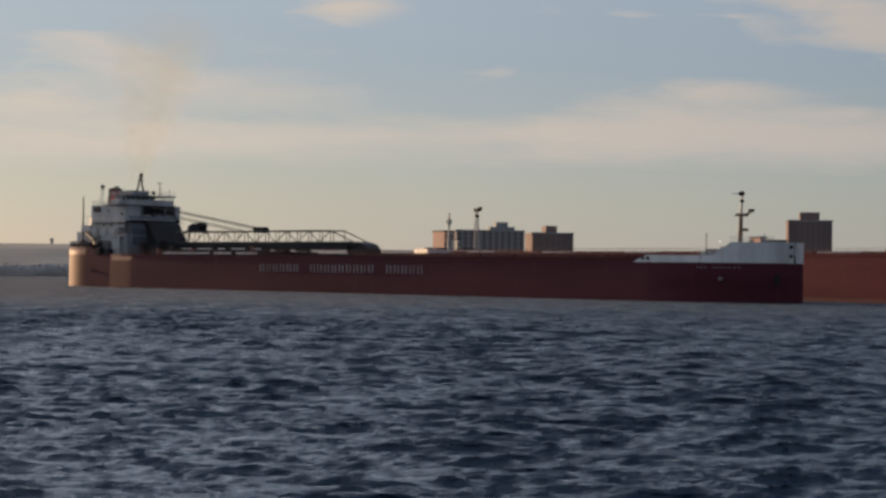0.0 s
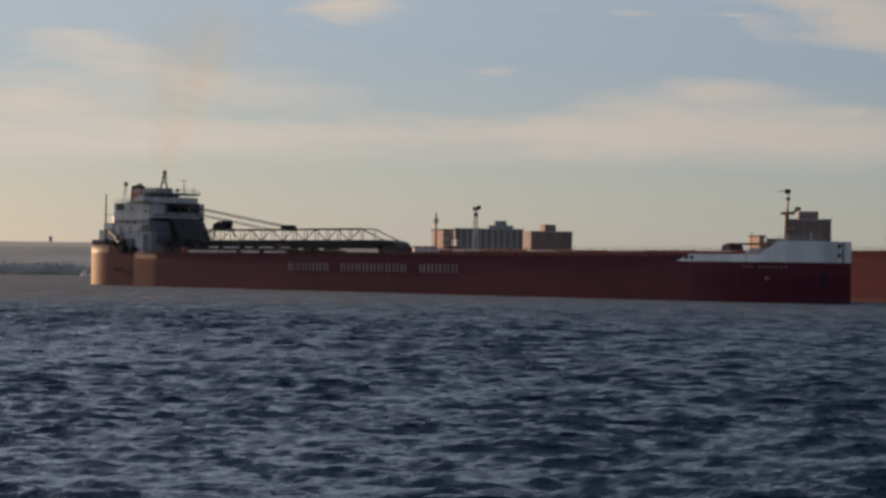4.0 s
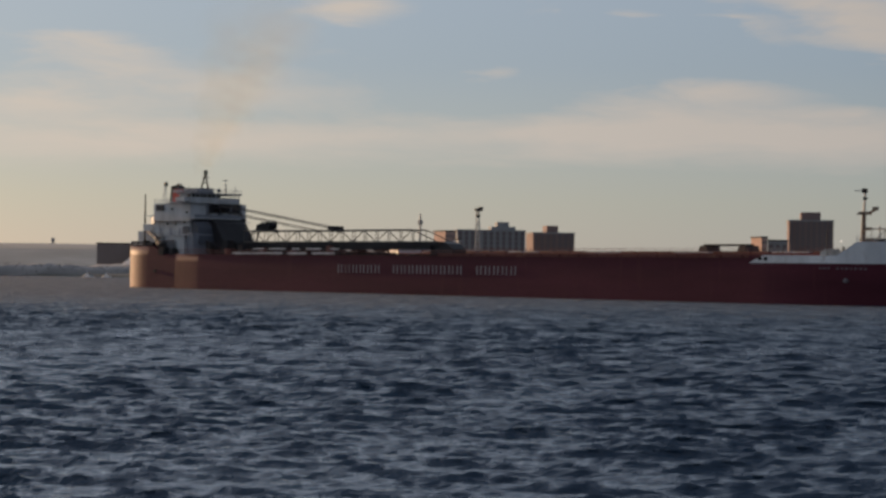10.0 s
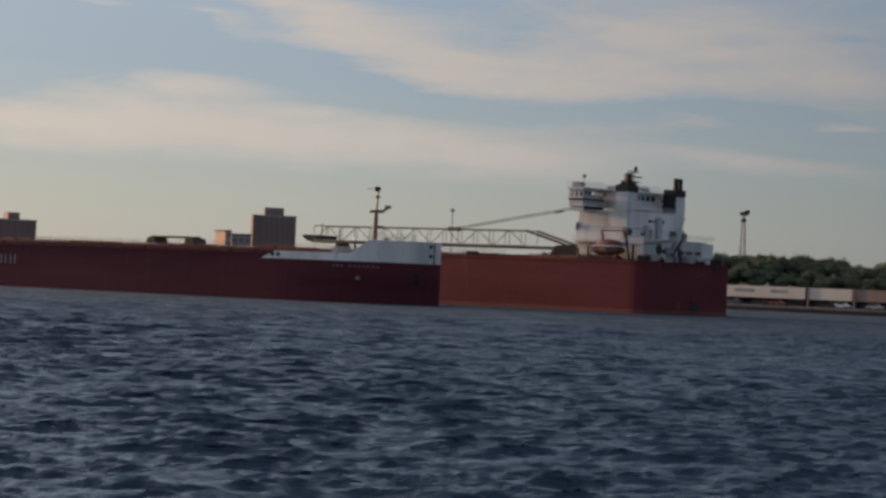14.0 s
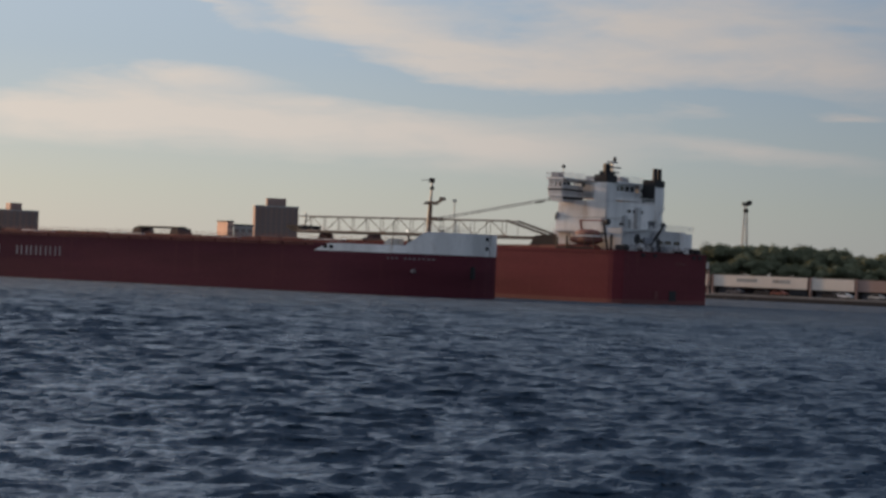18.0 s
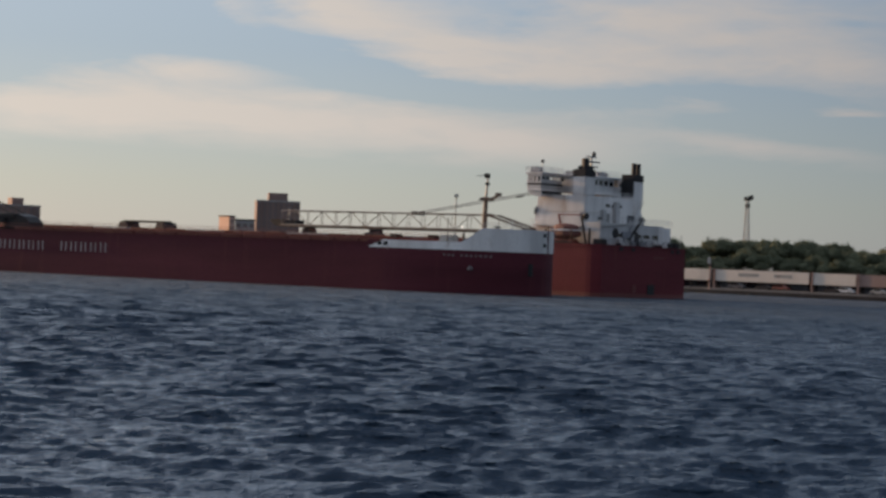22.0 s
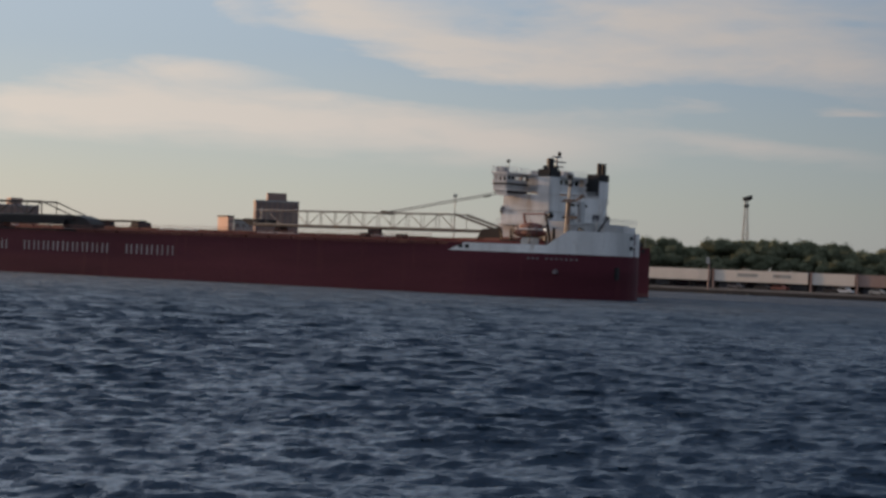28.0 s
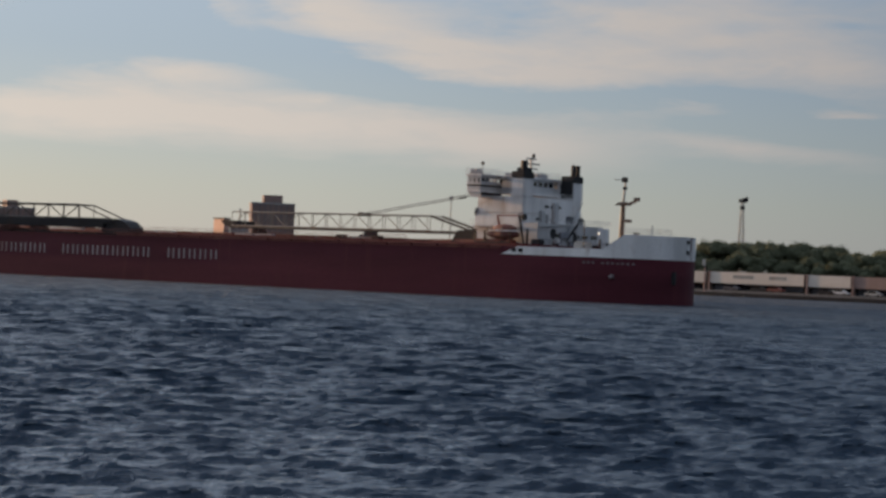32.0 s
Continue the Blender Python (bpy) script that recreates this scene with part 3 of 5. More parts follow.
    # unloading boom
    truss(40, 106.5, 10.9, 13.5, 2.0, 15, BOOM, ship, "unloading_boom", taper=8.0)
    part("boom_deck", box(30, 107, -2.2, 2.2, 10.1, 10.9, 0.08), DARK, ship, "dark belt deck of the boom")
    part("belt_gallery", box(36, 105, -2.6, 2.6, 9.3, 10.1, 0.08), DARK, ship, "dark enclosed belt gallery under the boom")
    part("boom_head", prism([(104, 8.6), (104, 11.0), (107.6, 11.0), (109.6, 10.5), (111.0, 9.4), (111.0, 8.0), (109, 7.9), (106, 8.0)], -1.9, 1.9), DARK, ship, "rounded dark boom head")
    part("boom_rest", prism([(60, 7.8), (66, 7.8), (64.5, 10.2), (61.5, 10.2)], -2.4, 2.4), DARK, ship)
    part("boom_rest", prism([(106.5, 7.8), (109, 7.8), (108.5, 8.2), (107, 8.2)], -2.4, 2.4), DARK, ship)
    for hx, hz, hr in ((44.2, 14.4, 0.75), (45.6, 14.7, 0.85), (47.6, 14.9, 0.9), (46.6, 14.1, 0.7)):
        part("hoist_drum", rod((hx, -1.1, hz), (hx, 1.1, hz), hr, n=14), DARK, ship, "dark winch drum on the boom")
    part("winch_bed", box(43.2, 48.6, -1.3, 1.3, 13.45, 14.0, 0.08), DARK, ship)
    for x in (41.6, 44.0):
        part("winch_leg", rod((x, -1.6, 10.9), (x + 1.4, -1.6, 13.5), 0.16), DARK, ship)
    part("cable_block", box(69.7, 72.0, -1.5, 1.5, 13.2, 14.5, 0.15), DARK, ship)
    for y in (-1.4, 1.4):
        part("hoist_cable", rod((29.5, y, 19.6), (71, y, 14.0), 0.11), BOOM, ship)
        part("hoist_cable", rod((29.5, y, 18.2), (62, y, 13.8), 0.09), BOOM, ship)
    # the dark loop-belt casing; behind it the house front, its shade put into colour
    part("conveyor_tower", prism([(27.7, 8.0), (36, 8.0), (34.8, 10.6), (33.2, 12.6), (31.2, 15.4), (29.6, 16.2), (27.7, 16.3)], -3.6, 5.4), DARK, ship, "dark conveyor housing before the deckhouse")
    part("casing_cheek", prism([(27.7, 10.6), (30.8, 10.6), (30.0, 14.2), (29.0, 15.6), (27.7, 16.2)], -7.9, -3.7), NAVY, ship, "side casing with shade put into its colour")
    part("lower_front", box(27.7, 30.4, -9.4, -3.7, 7.9, 12.9, 0.12), BLUE_GREY, ship, "grey lower house front")
    part("front_ledge", box(27.35, 29.4, -8.4, 6.0, 16.35, 16.6, 0.04), GREY_WHITE, ship, "pale walkway across the house front")
    part("ledge_screen", box(29.2, 29.35, -8.3, 5.9, 16.6, 17.35, 0.03), BLUE_GREY, ship)
    # flat dark slab on the wall in place of a recess's shade
    part("front_shade_slab", box(27.42, 27.75, -3.4, 6.2, 17.9, 19.9, 0.05), DARK, ship, "dark slab standing for a shaded recess in the deckhouse front")
    for y in (-3.5, 0.0, 3.2, 6.3):
        part("recess_post", box(27.5, 28.0, y - 0.14, y + 0.14, 16.6, 20.0), BLUE_GREY, ship)
    part("cable_saddle", box(27.8, 29.8, -2.0, 2.0, 18.9, 19.9, 0.12), DARK, ship)
    for z in (13.2, 14.6, 16.0):
        part("side_bracket", box(28.4, 29.8, 5.4, 6.5, z, z + 0.7, 0.1), DARK, ship)
    # dark slabs on the side walls, painted in for shaded recesses
    part("side_shade_slab", box(24.6, 27.2, -8.42, -8.15, 12.7, 14.6, 0.05), NAVY, ship, "dark slab standing for a shaded recess in the deckhouse side")
    part("side_shade_slab", box(21.0, 24.2, -10.5, -10.3, 9.0, 11.4, 0.05), NAVY, ship)
    for x in (35.0, 38.6, 41.2):
        part("deck_post", rod((x, -9.0, 7.9), (x, -9.0, 11.2 - (x - 35) * 0.25), 0.12), DARK, ship)
    part("deck_beam", rod((35.0, -9.0, 11.1), (41.4, -9.0, 9.6), 0.11), DARK, ship)
    for a, b, z in ((48, 66, 8.1), (68, 74.5, 8.1), (76.5, 84, 8.1)):
        part("deck_screen", box(a, b, -11.3, -11.15, z, z + 0.42), WHITE, ship, "pale deck-edge screen")
    for a, b in ((55, 59), (61, 66.5), (69, 71.5), (74, 79), (82, 85)):
        part("deck_screen", box(a, b, -10.9, -10.8, 9.15, 9.4), WHITE, ship)
    for x, y, z, sx, sy, sz in ((37.5, -6.5, 7.9, 2.4, 2.0, 3.4), (40.5, -8.5, 7.9, 1.6, 1.6, 2.4), (33.8, -8.4, 7.9, 2.0, 1.8, 3.0)):
        part("deck_locker", box(x, x + sx, y, y + sy, z, z + sz, 0.12), DARK, ship)
    for i in range(11):
        x = 44 + i * 3.9
        h = (1.3, 2.0, 0.9, 1.6)[i % 4]
        part("deck_machinery", box(x, x + 1.2 + 0.5 * (i % 3), -10.6 + (i % 2), -9.4 + (i % 2), 8.0, 8.0 + h, 0.1), DARK if i % 3 else DECK_RED, ship)
    for i in range(7):
        x = 42 + i * 7.4
        part("boom_bracket", prism([(x - 0.9, 8.9), (x + 0.9, 8.9), (x + 0.35, 10.15), (x - 0.35, 10.15)], -1.6, 1.6), DARK, ship)
    # deckhouse aft
    house = part("deckhouse", box(12.4, 27.4, -8.2, 8.2, 7.6, 20.1, 0.12), GREY_WHITE, ship, "weathered white deckhouse")
    part("deckhouse", box(18, 27.6, -10.0, 10.0, 7.7, 12.2, 0.12), GREY_WHITE, ship)
    part("bridge_deck", box(18.5, 28.0, -8.7, 6.4, 20.1, 20.3, 0.04), GREY_WHITE, ship)
    # wheelhouse: a breast wall, slim mullions and a roof, open between
    for x0, x1, y0, y1 in ((27.3, 27.6, -8.2, 6.0), (22.6, 22.9, -8.2, 6.0), (22.9, 27.3, -8.2, -7.9), (22.9, 27.3, 5.7, 6.0)):
        part("wheelhouse_wall", box(x0, x1, y0, y1, 20.3, 21.45, 0.03), GREY_WHITE, ship, "white wheelhouse breast wall")
    for i in range(13):
        y = -8.05 + i * 13.9 / 12
        part("mullion", box(27.35, 27.55, y - 0.09, y + 0.09, 21.45, 22.2), GREY_WHITE, ship)
    for x in (22.8, 24.4, 26.0):
        for y in (-8.05, 5.85):
            part("mullion", box(x - 0.1, x + 0.1, y - 0.1, y + 0.1, 21.45, 22.2), GREY_WHITE, ship)
    part("chart_room", box(22.6, 25.6, -8.0, 1.2, 20.3, 22.2, 0.05), GREY_WHITE, ship, "closed room behind the wheelhouse")
    for i in range(6):
        y = -7.5 + i * 1.5
        part("window_pane", box(27.42, 27.46, y - 0.6, y + 0.6, 21.5, 22.15), GLASS, ship)
    part("wheelhouse_roof", box(22.2, 28.2, -8.7, 6.3, 22.2, 22.55, 0.05), BLUE_GREY, ship)
    part("bridge_wing", box(23.5, 27.2, -9.8, -8.2, 20.3, 21.4, 0.06), GREY_WHITE, ship)
    part("top_house", box(16.8, 22.4, -2.6, 2.2, 20.0, 23.9, 0.08), BLUE_GREY, ship, "grey house under the radar mast")
    for wx, wz in ((20.1, 18.7), (26.0, 17.9), (18.2, 15.2), (21.6, 15.2), (25.2, 15.6)):
        part("window", rod((wx, -8.16, wz), (wx, -8.26, wz), 0.34, n=12), GLASS, house)
    for wx in (15.2, 19.2, 23.0):
        part("door", box(wx, wx + 0.8, -8.27, -8.18, 12.35, 14.2, 0.02), BLUE_GREY, house)
    part("deck_edge", box(12.0, 28.2, -9.0, 9.0, 15.8, 15.95), GREY_WHITE, ship)
    part("deck_edge", box(12.2, 28.2, -10.2, 10.2, 12.2, 12.35), GREY_WHITE, ship)
    part("equipment_bay", box(13.5, 16.7, -8.35, -5.5, 18.4, 19.75, 0.05), DARK, ship, "dark louvred bay")
    for k in range(4):
        part("louvre", box(13.6, 16.6, -8.40, -8.33, 18.5 + k * 0.32, 18.62 + k * 0.32), NAVY, ship)
    railing([(12.4, -8.0, 20.1), (22.4, -8.0, 20.1)], 1.0, ship, GREY_WHITE, 1.2)
    railing([(12.2, -8.9, 15.95), (27.0, -8.9, 15.95)], 0.95, ship, GREY_WHITE, 1.4)
    railing([(12.4, -10.1, 12.35), (18.0, -10.1, 12.35), (27.0, -10.1, 12.35)], 0.95, ship, BLUE_GREY, 1.4)
    railing([(22.4, -8.5, 22.55), (28.1, -8.5, 22.55), (28.1, 6.1, 22.55)], 0.9, ship, GREY_WHITE, 1.2)
    railing([(0.8, -5.5, 9.8), (5, -9.8, 9.8), (16, -11.0, 9.8)], 1.1, ship, GREY_WHITE, 1.5)
    # funnel
    funnel = part("funnel", prism([(9.2, 17.0), (13.0, 17.0), (12.5, 23.9), (10.0, 23.9)], -0.8, 0.8), RED, ship, "tapered red funnel with a black top")
    part("funnel_back", prism([(7.6, 17.0), (9.15, 17.0), (9.95, 23.9), (8.9, 23.9)], -0.75, 0.75), OLIVE, funnel, "sooty olive after side of the funnel")
    part("funnel_band", prism([(9.9, 23.2), (12.6, 23.2), (12.56, 23.55), (9.94, 23.55)], -0.85, 0.85), GREY_WHITE, funnel, "pale funnel band")
    part("funnel_top", prism([(8.8, 23.9), (12.6, 23.9), (12.4, 24.5), (11.2, 24.85), (9.1, 24.6)], -0.85, 0.85), BLACK, funnel, "black funnel top")
    for dy in (-0.4, 0.4):
        part("exhaust_pipe", rod((11.4, dy, 24.6), (11.3, dy, 25.2), 0.28, n=8), BLACK, funnel)
    part("engine_casing", box(8.6, 12.5, -4.6, 4.6, 9.0, 18.4, 0.1), GREY_WHITE, ship)
    part("stern_shelter", prism([(8.4, -6.0), (12.4, -8.1), (12.4, -5.5)], 15.3, 17.0, "z"), WHITE, ship, "small white shelter by the stern mast")
    part("shelter_rail", rod((8.0, -8.0, 17.25), (12.5, -8.0, 17.25), 0.08), GREY, ship)
    # masts and aerials
    mast = part("radar_mast", box(21.55, 22.4, -0.35, 0.35, 27.0, 28.2, 0.1), OLIVE, ship, "two-legged radar mast with a scanner")
    for x in (20.2, 23.1):
        part("mast_leg", rod((x, 0.0, 23.6), (21.8 + 0.1 * (x > 22), 0, 27.3), 0.24, 0.18), BUFF, mast)
    part("mast_brace", rod((20.9, 0, 25.2), (22.7, 0, 25.2), 0.1), BUFF, mast)
    part("scanner", box(21.3, 22.7, -0.6, 0.6, 26.3, 26.5, 0.06), DARK, mast)
    for x, y, z, hh in ((27.0, 2.1, 22.5, 3.4), (26.6, 5.4, 22.5, 1.9), (25.0, 3.9, 22.5, 2.6), (23.4, -6.0, 22.5, 1.8)):
        part("aerial", rod((x, y, z), (x, y, z + hh), 0.12, 0.06), GREY, ship)
    part("aerial_yard", rod((27.0, 1.2, 25.7), (27.0, 3.0, 25.7), 0.07), GREY, ship)
    part("searchlight", ball((27.0, 0.3, 23.2), 0.5, 0.5, 0.5), DARK, ship)
    bm = bmesh.new()
    for dx, dy in ((-0.6, -0.6), (0.6, -0.6), (0.0, 0.6)):
        rod((15.9 + dx, -7.2 + dy, 20.1), (15.9 + dx * 0.3, -7.2 + dy * 0.3, 24.2), 0.07, n=5, bm=bm)
    for k in range(4):
        w = 0.6 * (1 - 0.17 * k)
        rod((15.9 - w, -7.2 - w, 20.9 + k), (15.9 + w, -7.2 - w, 20.9 + k), 0.05, n=4, bm=bm)
    part("dome_post", bm, MAST_GREY, ship, "pale lattice post")
    part("aerial_dome", ball((15.9, -7.2, 24.7), 0.55, 0.55, 0.6), OLIVE, ship, "dark aerial dome on a lattice post")
    part("stern_mast", rod((8.6, -8.0, 9.4), (8.6, -8.0, 22.4), 0.3, 0.16, 6), DARK, ship, "thin dark stern mast")
    part("stern_platform", box(8.4, 12.4, -8.4, -5.4, 13.6, 15.2, 0.06), GREY_WHITE, ship)
    part("stern_crane", rod((11.4, -8.9, 13.4), (17.4, -10.6, 11.3), 0.26), BUFF, ship, "buff boat crane jib")
    for x, y, z, sx, sz in ((12.6, -10.2, 9.7, 1.8, 1.6), (15.2, -10.4, 9.7, 1.4, 1.2), (20.8, -11.0, 8.0, 2.6, 1.7), (24.4, -10.8, 8.0, 2.0, 1.3)):
        part("mooring_gear", box(x - sx / 2, x + sx / 2, y - 0.8, y + 0.8, z - 0.2, z + sz, 0.25), DARK, ship)
    boat = part("lifeboat", ball((19.0, -10.2, 10.4), 2.6, 1.0, 1.0), DARK, ship, "covered lifeboat in its davits")
    part("davit", rod((16, -9.2, 9.0), (16.2, -10.6, 13.2), 0.18), GREY, boat)
    part("davit", rod((19.4, -9.2, 9.0), (19.4, -10.6, 13.0), 0.18), GREY, boat)
    for x, y, z, sx, sy, sz in ((3.5, -4.0, 9.6, 2.2, 2.0, 2.0), (6.0, -8.6, 9.6, 2.4, 1.6, 1.5), (2.4, 2.0, 9.6, 2.0, 2.0, 1.6)):
        part("winch", box(x - sx / 2, x + sx / 2, y - sy / 2, y + sy / 2, z - 0.2, z + sz, 0.15), DARK, ship)
    part("poop_house", box(4.5, 13.5, -7.2, 7.2, 8.4, 13.6, 0.1), GREY_WHITE, ship)
    # foredeck
    fm = part("foremast", rod((211.95, 0, 9.6), (212.1, 0, 16.0), 0.46, 0.34, 10), BUFF, ship, "buff bow mast with lamps and radar")
    part("topmast", rod((212.1, 0, 15.9), (212.35, 0, 19.6), 0.24, 0.15, 8), GREY, fm)
    part("masthead_platform", box(211.4, 213.3, -0.8, 0.8, 15.5, 16.0, 0.1), BUFF, fm)
    part("radar_arm", rod((213.0, 0, 15.8), (214.4, -0.1, 16.2), 0.22), BUFF, fm)
    part("radar_scanner", box(214.1, 214.9, -0.5, 0.4, 16.2, 16.8, 0.08), BUFF, fm)
    part("mast_lamp", box(211.9, 213.6, -0.4, 0.4, 12.8, 13.3, 0.08), BUFF, fm)
    part("yardarm", rod((210.8, -0.2, 15.6), (212.0, 0, 15.7), 0.12), BUFF, fm)
    part("top_lamp", box(211.8, 212.6, -0.4, 0.4, 19.2, 20.0, 0.1), DARK, fm)
    part("top_lamp", box(212.0, 212.6, -0.3, 0.3, 18.0, 18.5, 0.08), DARK, fm)
    part("top_spreader", rod((210.8, -1.0, 19.6), (212.2, 0.2, 19.6), 0.07), GREY, fm)
    part("jackstaff", rod((217.4, 0, 10.6), (217.4, 0, 12.4), 0.1), GREY, ship)
    part("stub_mast", rod((207.4, -4.0, 7.9), (207.4, -4.0, 12.4), 0.07), DARK, ship)
    for x, y, sx, sz in ((205.5, -1.5, 1.6, 0.6), (216.4, 2.5, 2.4, 1.6), (219.5, -2.0, 2.2, 0.7), (204.0, 2.0, 2.4, 1.0)):
        part("windlass", box(x - sx / 2, x + sx / 2, y - 1.0, y + 1.0, 8.0, 8.6 + sz, 0.15), GREY, ship)
    vent = part("ventilator", rod((214.9, -0.5, 10.0), (214.9, -0.5, 11.0), 0.3, n=10), GREY, ship, "grey mushroom ventilator")
    part("ventilator_cap", rod((214.9, -0.5, 10.95), (214.9, -0.5, 11.2), 0.6, 0.45, 12), DARK, vent)
    part("ventilator", rod((209.0, -1.5, 8.0), (209.0, -1.5, 10.0), 0.2, n=10), DARK, ship)
    railing([(216.8, -8.6, 10.68), (220.0, -6.4, 10.68), (222.6, -3.8, 10.68)], 0.95, ship, GREY, 1.3)
    part("foredeck", box(197.5, 216, -9.0, 9.0, 7.6, 7.95), DECK_RED, ship)
    # added glowing ball in place of a bright glint, no lamp
    part("deck_glint", ball((209.2, -2.4, 10.9), 0.16, 0.16, 0.22), GLOW, ship, "small glowing ball standing for a glint")
    return ship


SHIP_A = ship_a()


# ---- the upbound bulk carrier with the brick red hull ----
def outline_b(x):
    if x < 3.0:
        return 14.5 - 0.35 * ((3.0 - x) / 3.0) ** 2
    if x < 218:
        return 14.5
    u = min(1, (x - 218) / 28)
    return 14.5 * (1 - u ** 1.8) ** 0.72


def ship_b():
    ship = thing("bulk_carrier", "brick red lake freighter with white deckhouse aft under way", "ship")
    xs = [0, 0.8, 2, 3, 20, 45, 70, 95, 120, 145, 170, 195, 218, 222, 226, 230, 234, 237, 240, 242, 243.8, 245, 245.7, 245.99]
    hull = part("hull", shell(xs, outline_b, lambda x: 0.75, lambda x: 9.25, steps=4), HULL_B, ship, "brick red steel hull")
    for p in hull.data.polygons:
        p.use_smooth = p.center.x > 218
    part("boot_top", shell(xs, lambda x: outline_b(x) + 0.03, lambda x: -1.0, lambda x: 0.75, steps=1), HULL_LOW, ship, "scuffed paler band at the waterline")
    part("rubbing_strake", shell([x for x in xs if x < 225], outline_b, lambda x: 8.75, lambda x: 8.95, grow=0.1, steps=1), HULL_B, ship)
    part("transom_mark", box(-0.06, 0.02, -6.6, -3.0, 7.2, 7.5), HULL_LOW, ship, "faded painted bar on the transom")
    part("transom_port", box(-0.10, 0.04, -3.6, -1.2, 0.6, 2.4, 0.05), BLACK, ship)
    part("transom_port", box(-0.10, 0.04, 2.7, 3.9, 0.9, 2.3, 0.05), HULL_LOW, ship)
    for y in (-11.5, -9.5, 4.0, 8.0):
        part("fairlead", box(-0.12, 0.02, y - 0.5, y + 0.5, 8.3, 8.9, 0.03), BLACK, ship)
    part("bow_bulwark", shell([x for x in xs if x >= 226], outline_b, lambda x: 8.5, lambda x: 10.2, grow=0.05, steps=1), WHITE, ship, "white bow bulwark")
    # hatches
    for i in range(34):
        x = 34 + i * 5.5
        part("hatch_coaming", box(x, x + 4.3, -10.5, 10.5, 9.2, 9.45, 0.05), DECK_RED, ship)
        part("hatch_cover", box(x - 0.1, x + 4.4, -10.7, 10.7, 9.45, 9.7, 0.06), GREY_WHITE if i % 5 in (1, 2) else DECK_RED, ship)
    railing([(30, 14.2, 9.25), (229, 14.2, 9.25)], 1.05, ship, DECK_RED, 4.5)
    # boom
    truss(34, 86.0, 11.4, 14.3, 1.9, 14, BOOM_PALE, ship, "unloading_boom", thick=0.12, side=1)
    part("boom_deck", box(23.5, 86.5, -2.1, 2.1, 10.95, 11.45, 0.08), BOOM, ship, "brown belt deck of the boom")
    for y in (-1.9, 1.9):
        part("boom_strut", rod((34, y, 14.3), (24.2, y, 11.6), 0.22), BOOM, ship)
    part("boom_head", prism([(83, 11.0), (83, 12.4), (88.5, 12.5), (89.4, 12.25), (87.9, 11.3), (86.0, 11.0)], -1.8, 1.8), DARK, ship, "boom head with its chute")
    part("head_post", rod((85.6, 0, 12.0), (85.6, 0, 15.0), 0.16), GREY, ship)
    part("cable_block", box(51.3, 52.9, -1.3, 1.3, 14.0, 14.7, 0.12), DARK, ship)
    for y in (-1.2, 1.2):
        part("hoist_cable", rod((52, y, 14.4), (20, y, 19.4), 0.08), WIRE, ship)
    part("cable_sheave", rod((27.9, -1.2, 18.15), (29.6, -1.2, 17.87), 0.18), DARK, ship)
    part("boom_pivot", prism([(20, 9.3), (28, 9.3), (26.5, 11.6), (22, 12.0)], -3.2, 3.2), DARK, ship)
    part("boom_rest", prism([(78.5, 9.2), (81.5, 9.2), (80.6, 11.0), (79.4, 11.0)], -1.2, 1.2), DARK, ship)
    part("boom_rest", prism([(24, 9.2), (37, 9.2), (36, 9.75), (25, 9.95)], -3.2, 3.2), DECK_RED, ship, "dark red loop belt housing")
    for x in (38.0, 47.0):
        part("deck_locker", box(x, x + 1.8, 10.9, 12.6, 9.25, 10.0, 0.1), DARK, ship)
    # hatch crane and foredeck
    crane = part("hatch_crane", box(120.0, 133.2, -1.0, 1.0, 11.0, 11.45, 0.1), DARK, ship, "low dark hatch crane")
    for x in (120.8, 132.2):
        part("crane_leg", prism([(x - 1.7, 9.2), (x + 1.7, 9.2), (x + 0.9, 11.1), (x - 0.9, 11.1)], -2.0, 2.0), DARK, crane)
    part("bow_mast", rod((234.8, 0, 9.2), (234.8, 0, 19.4), 0.42, 0.2, 8), GREY, ship, "thin grey bow mast")
    part("bow_platform", box(234.3, 235.3, -0.5, 0.5, 16.6, 17.8, 0.12), GREY, ship)
    part("bow_house", box(226.5, 239.5, -6, 6, 9.2, 10.0, 0.1), GREY, ship)
    for x in (228, 238, 241.5):
        part("windlass", box(x - 1, x + 1, -2, 2, 9.3, 10.8, 0.2), DARK, ship)
    # deckhouse
    house = part("deckhouse", box(7.0, 17.3, -9.6, 9.6, 9.2, 18.0, 0.12), WHITE, ship, "white painted deckhouse")
    part("deckhouse", box(7.6, 17.45, -8.6, 10.0, 12.6, 14.9, 0.12), WHITE, ship)
    part("deck_edge", box(6.4, 17.3, -11.4, 11.4, 12.3, 12.55, 0.04), WHITE, ship)
    part("deck_edge", box(6.8, 17.35, -9.9, 9.9, 15.0, 15.2, 0.04), WHITE, ship)
    part("after_house", box(2.62, 7.0, -10.8, 10.9, 9.2, 13.2, 0.1), GREY_WHITE, ship, "white after deckhouse")
    # bridge: a deep middle and two narrow wings, open between slim mullions
    part("bridge_deck", box(9.6, 16.9, -6.9, 6.9, 18.5, 18.85, 0.06), WHITE, ship)
    for sy in (1, -1):
        wing = part("bridge_wing", box(13.8, 16.9, *sorted((6.9 * sy, 13.6 * sy)), 18.5, 18.85, 0.06), WHITE, ship, "narrow white bridge wing")
        part("wing_apron", prism([(13.9, 18.5), (16.8, 18.5), (15.9, 17.6), (13.9, 17.6)], *sorted((9.7 * sy, 13.4 * sy))), GREY_WHITE, wing)
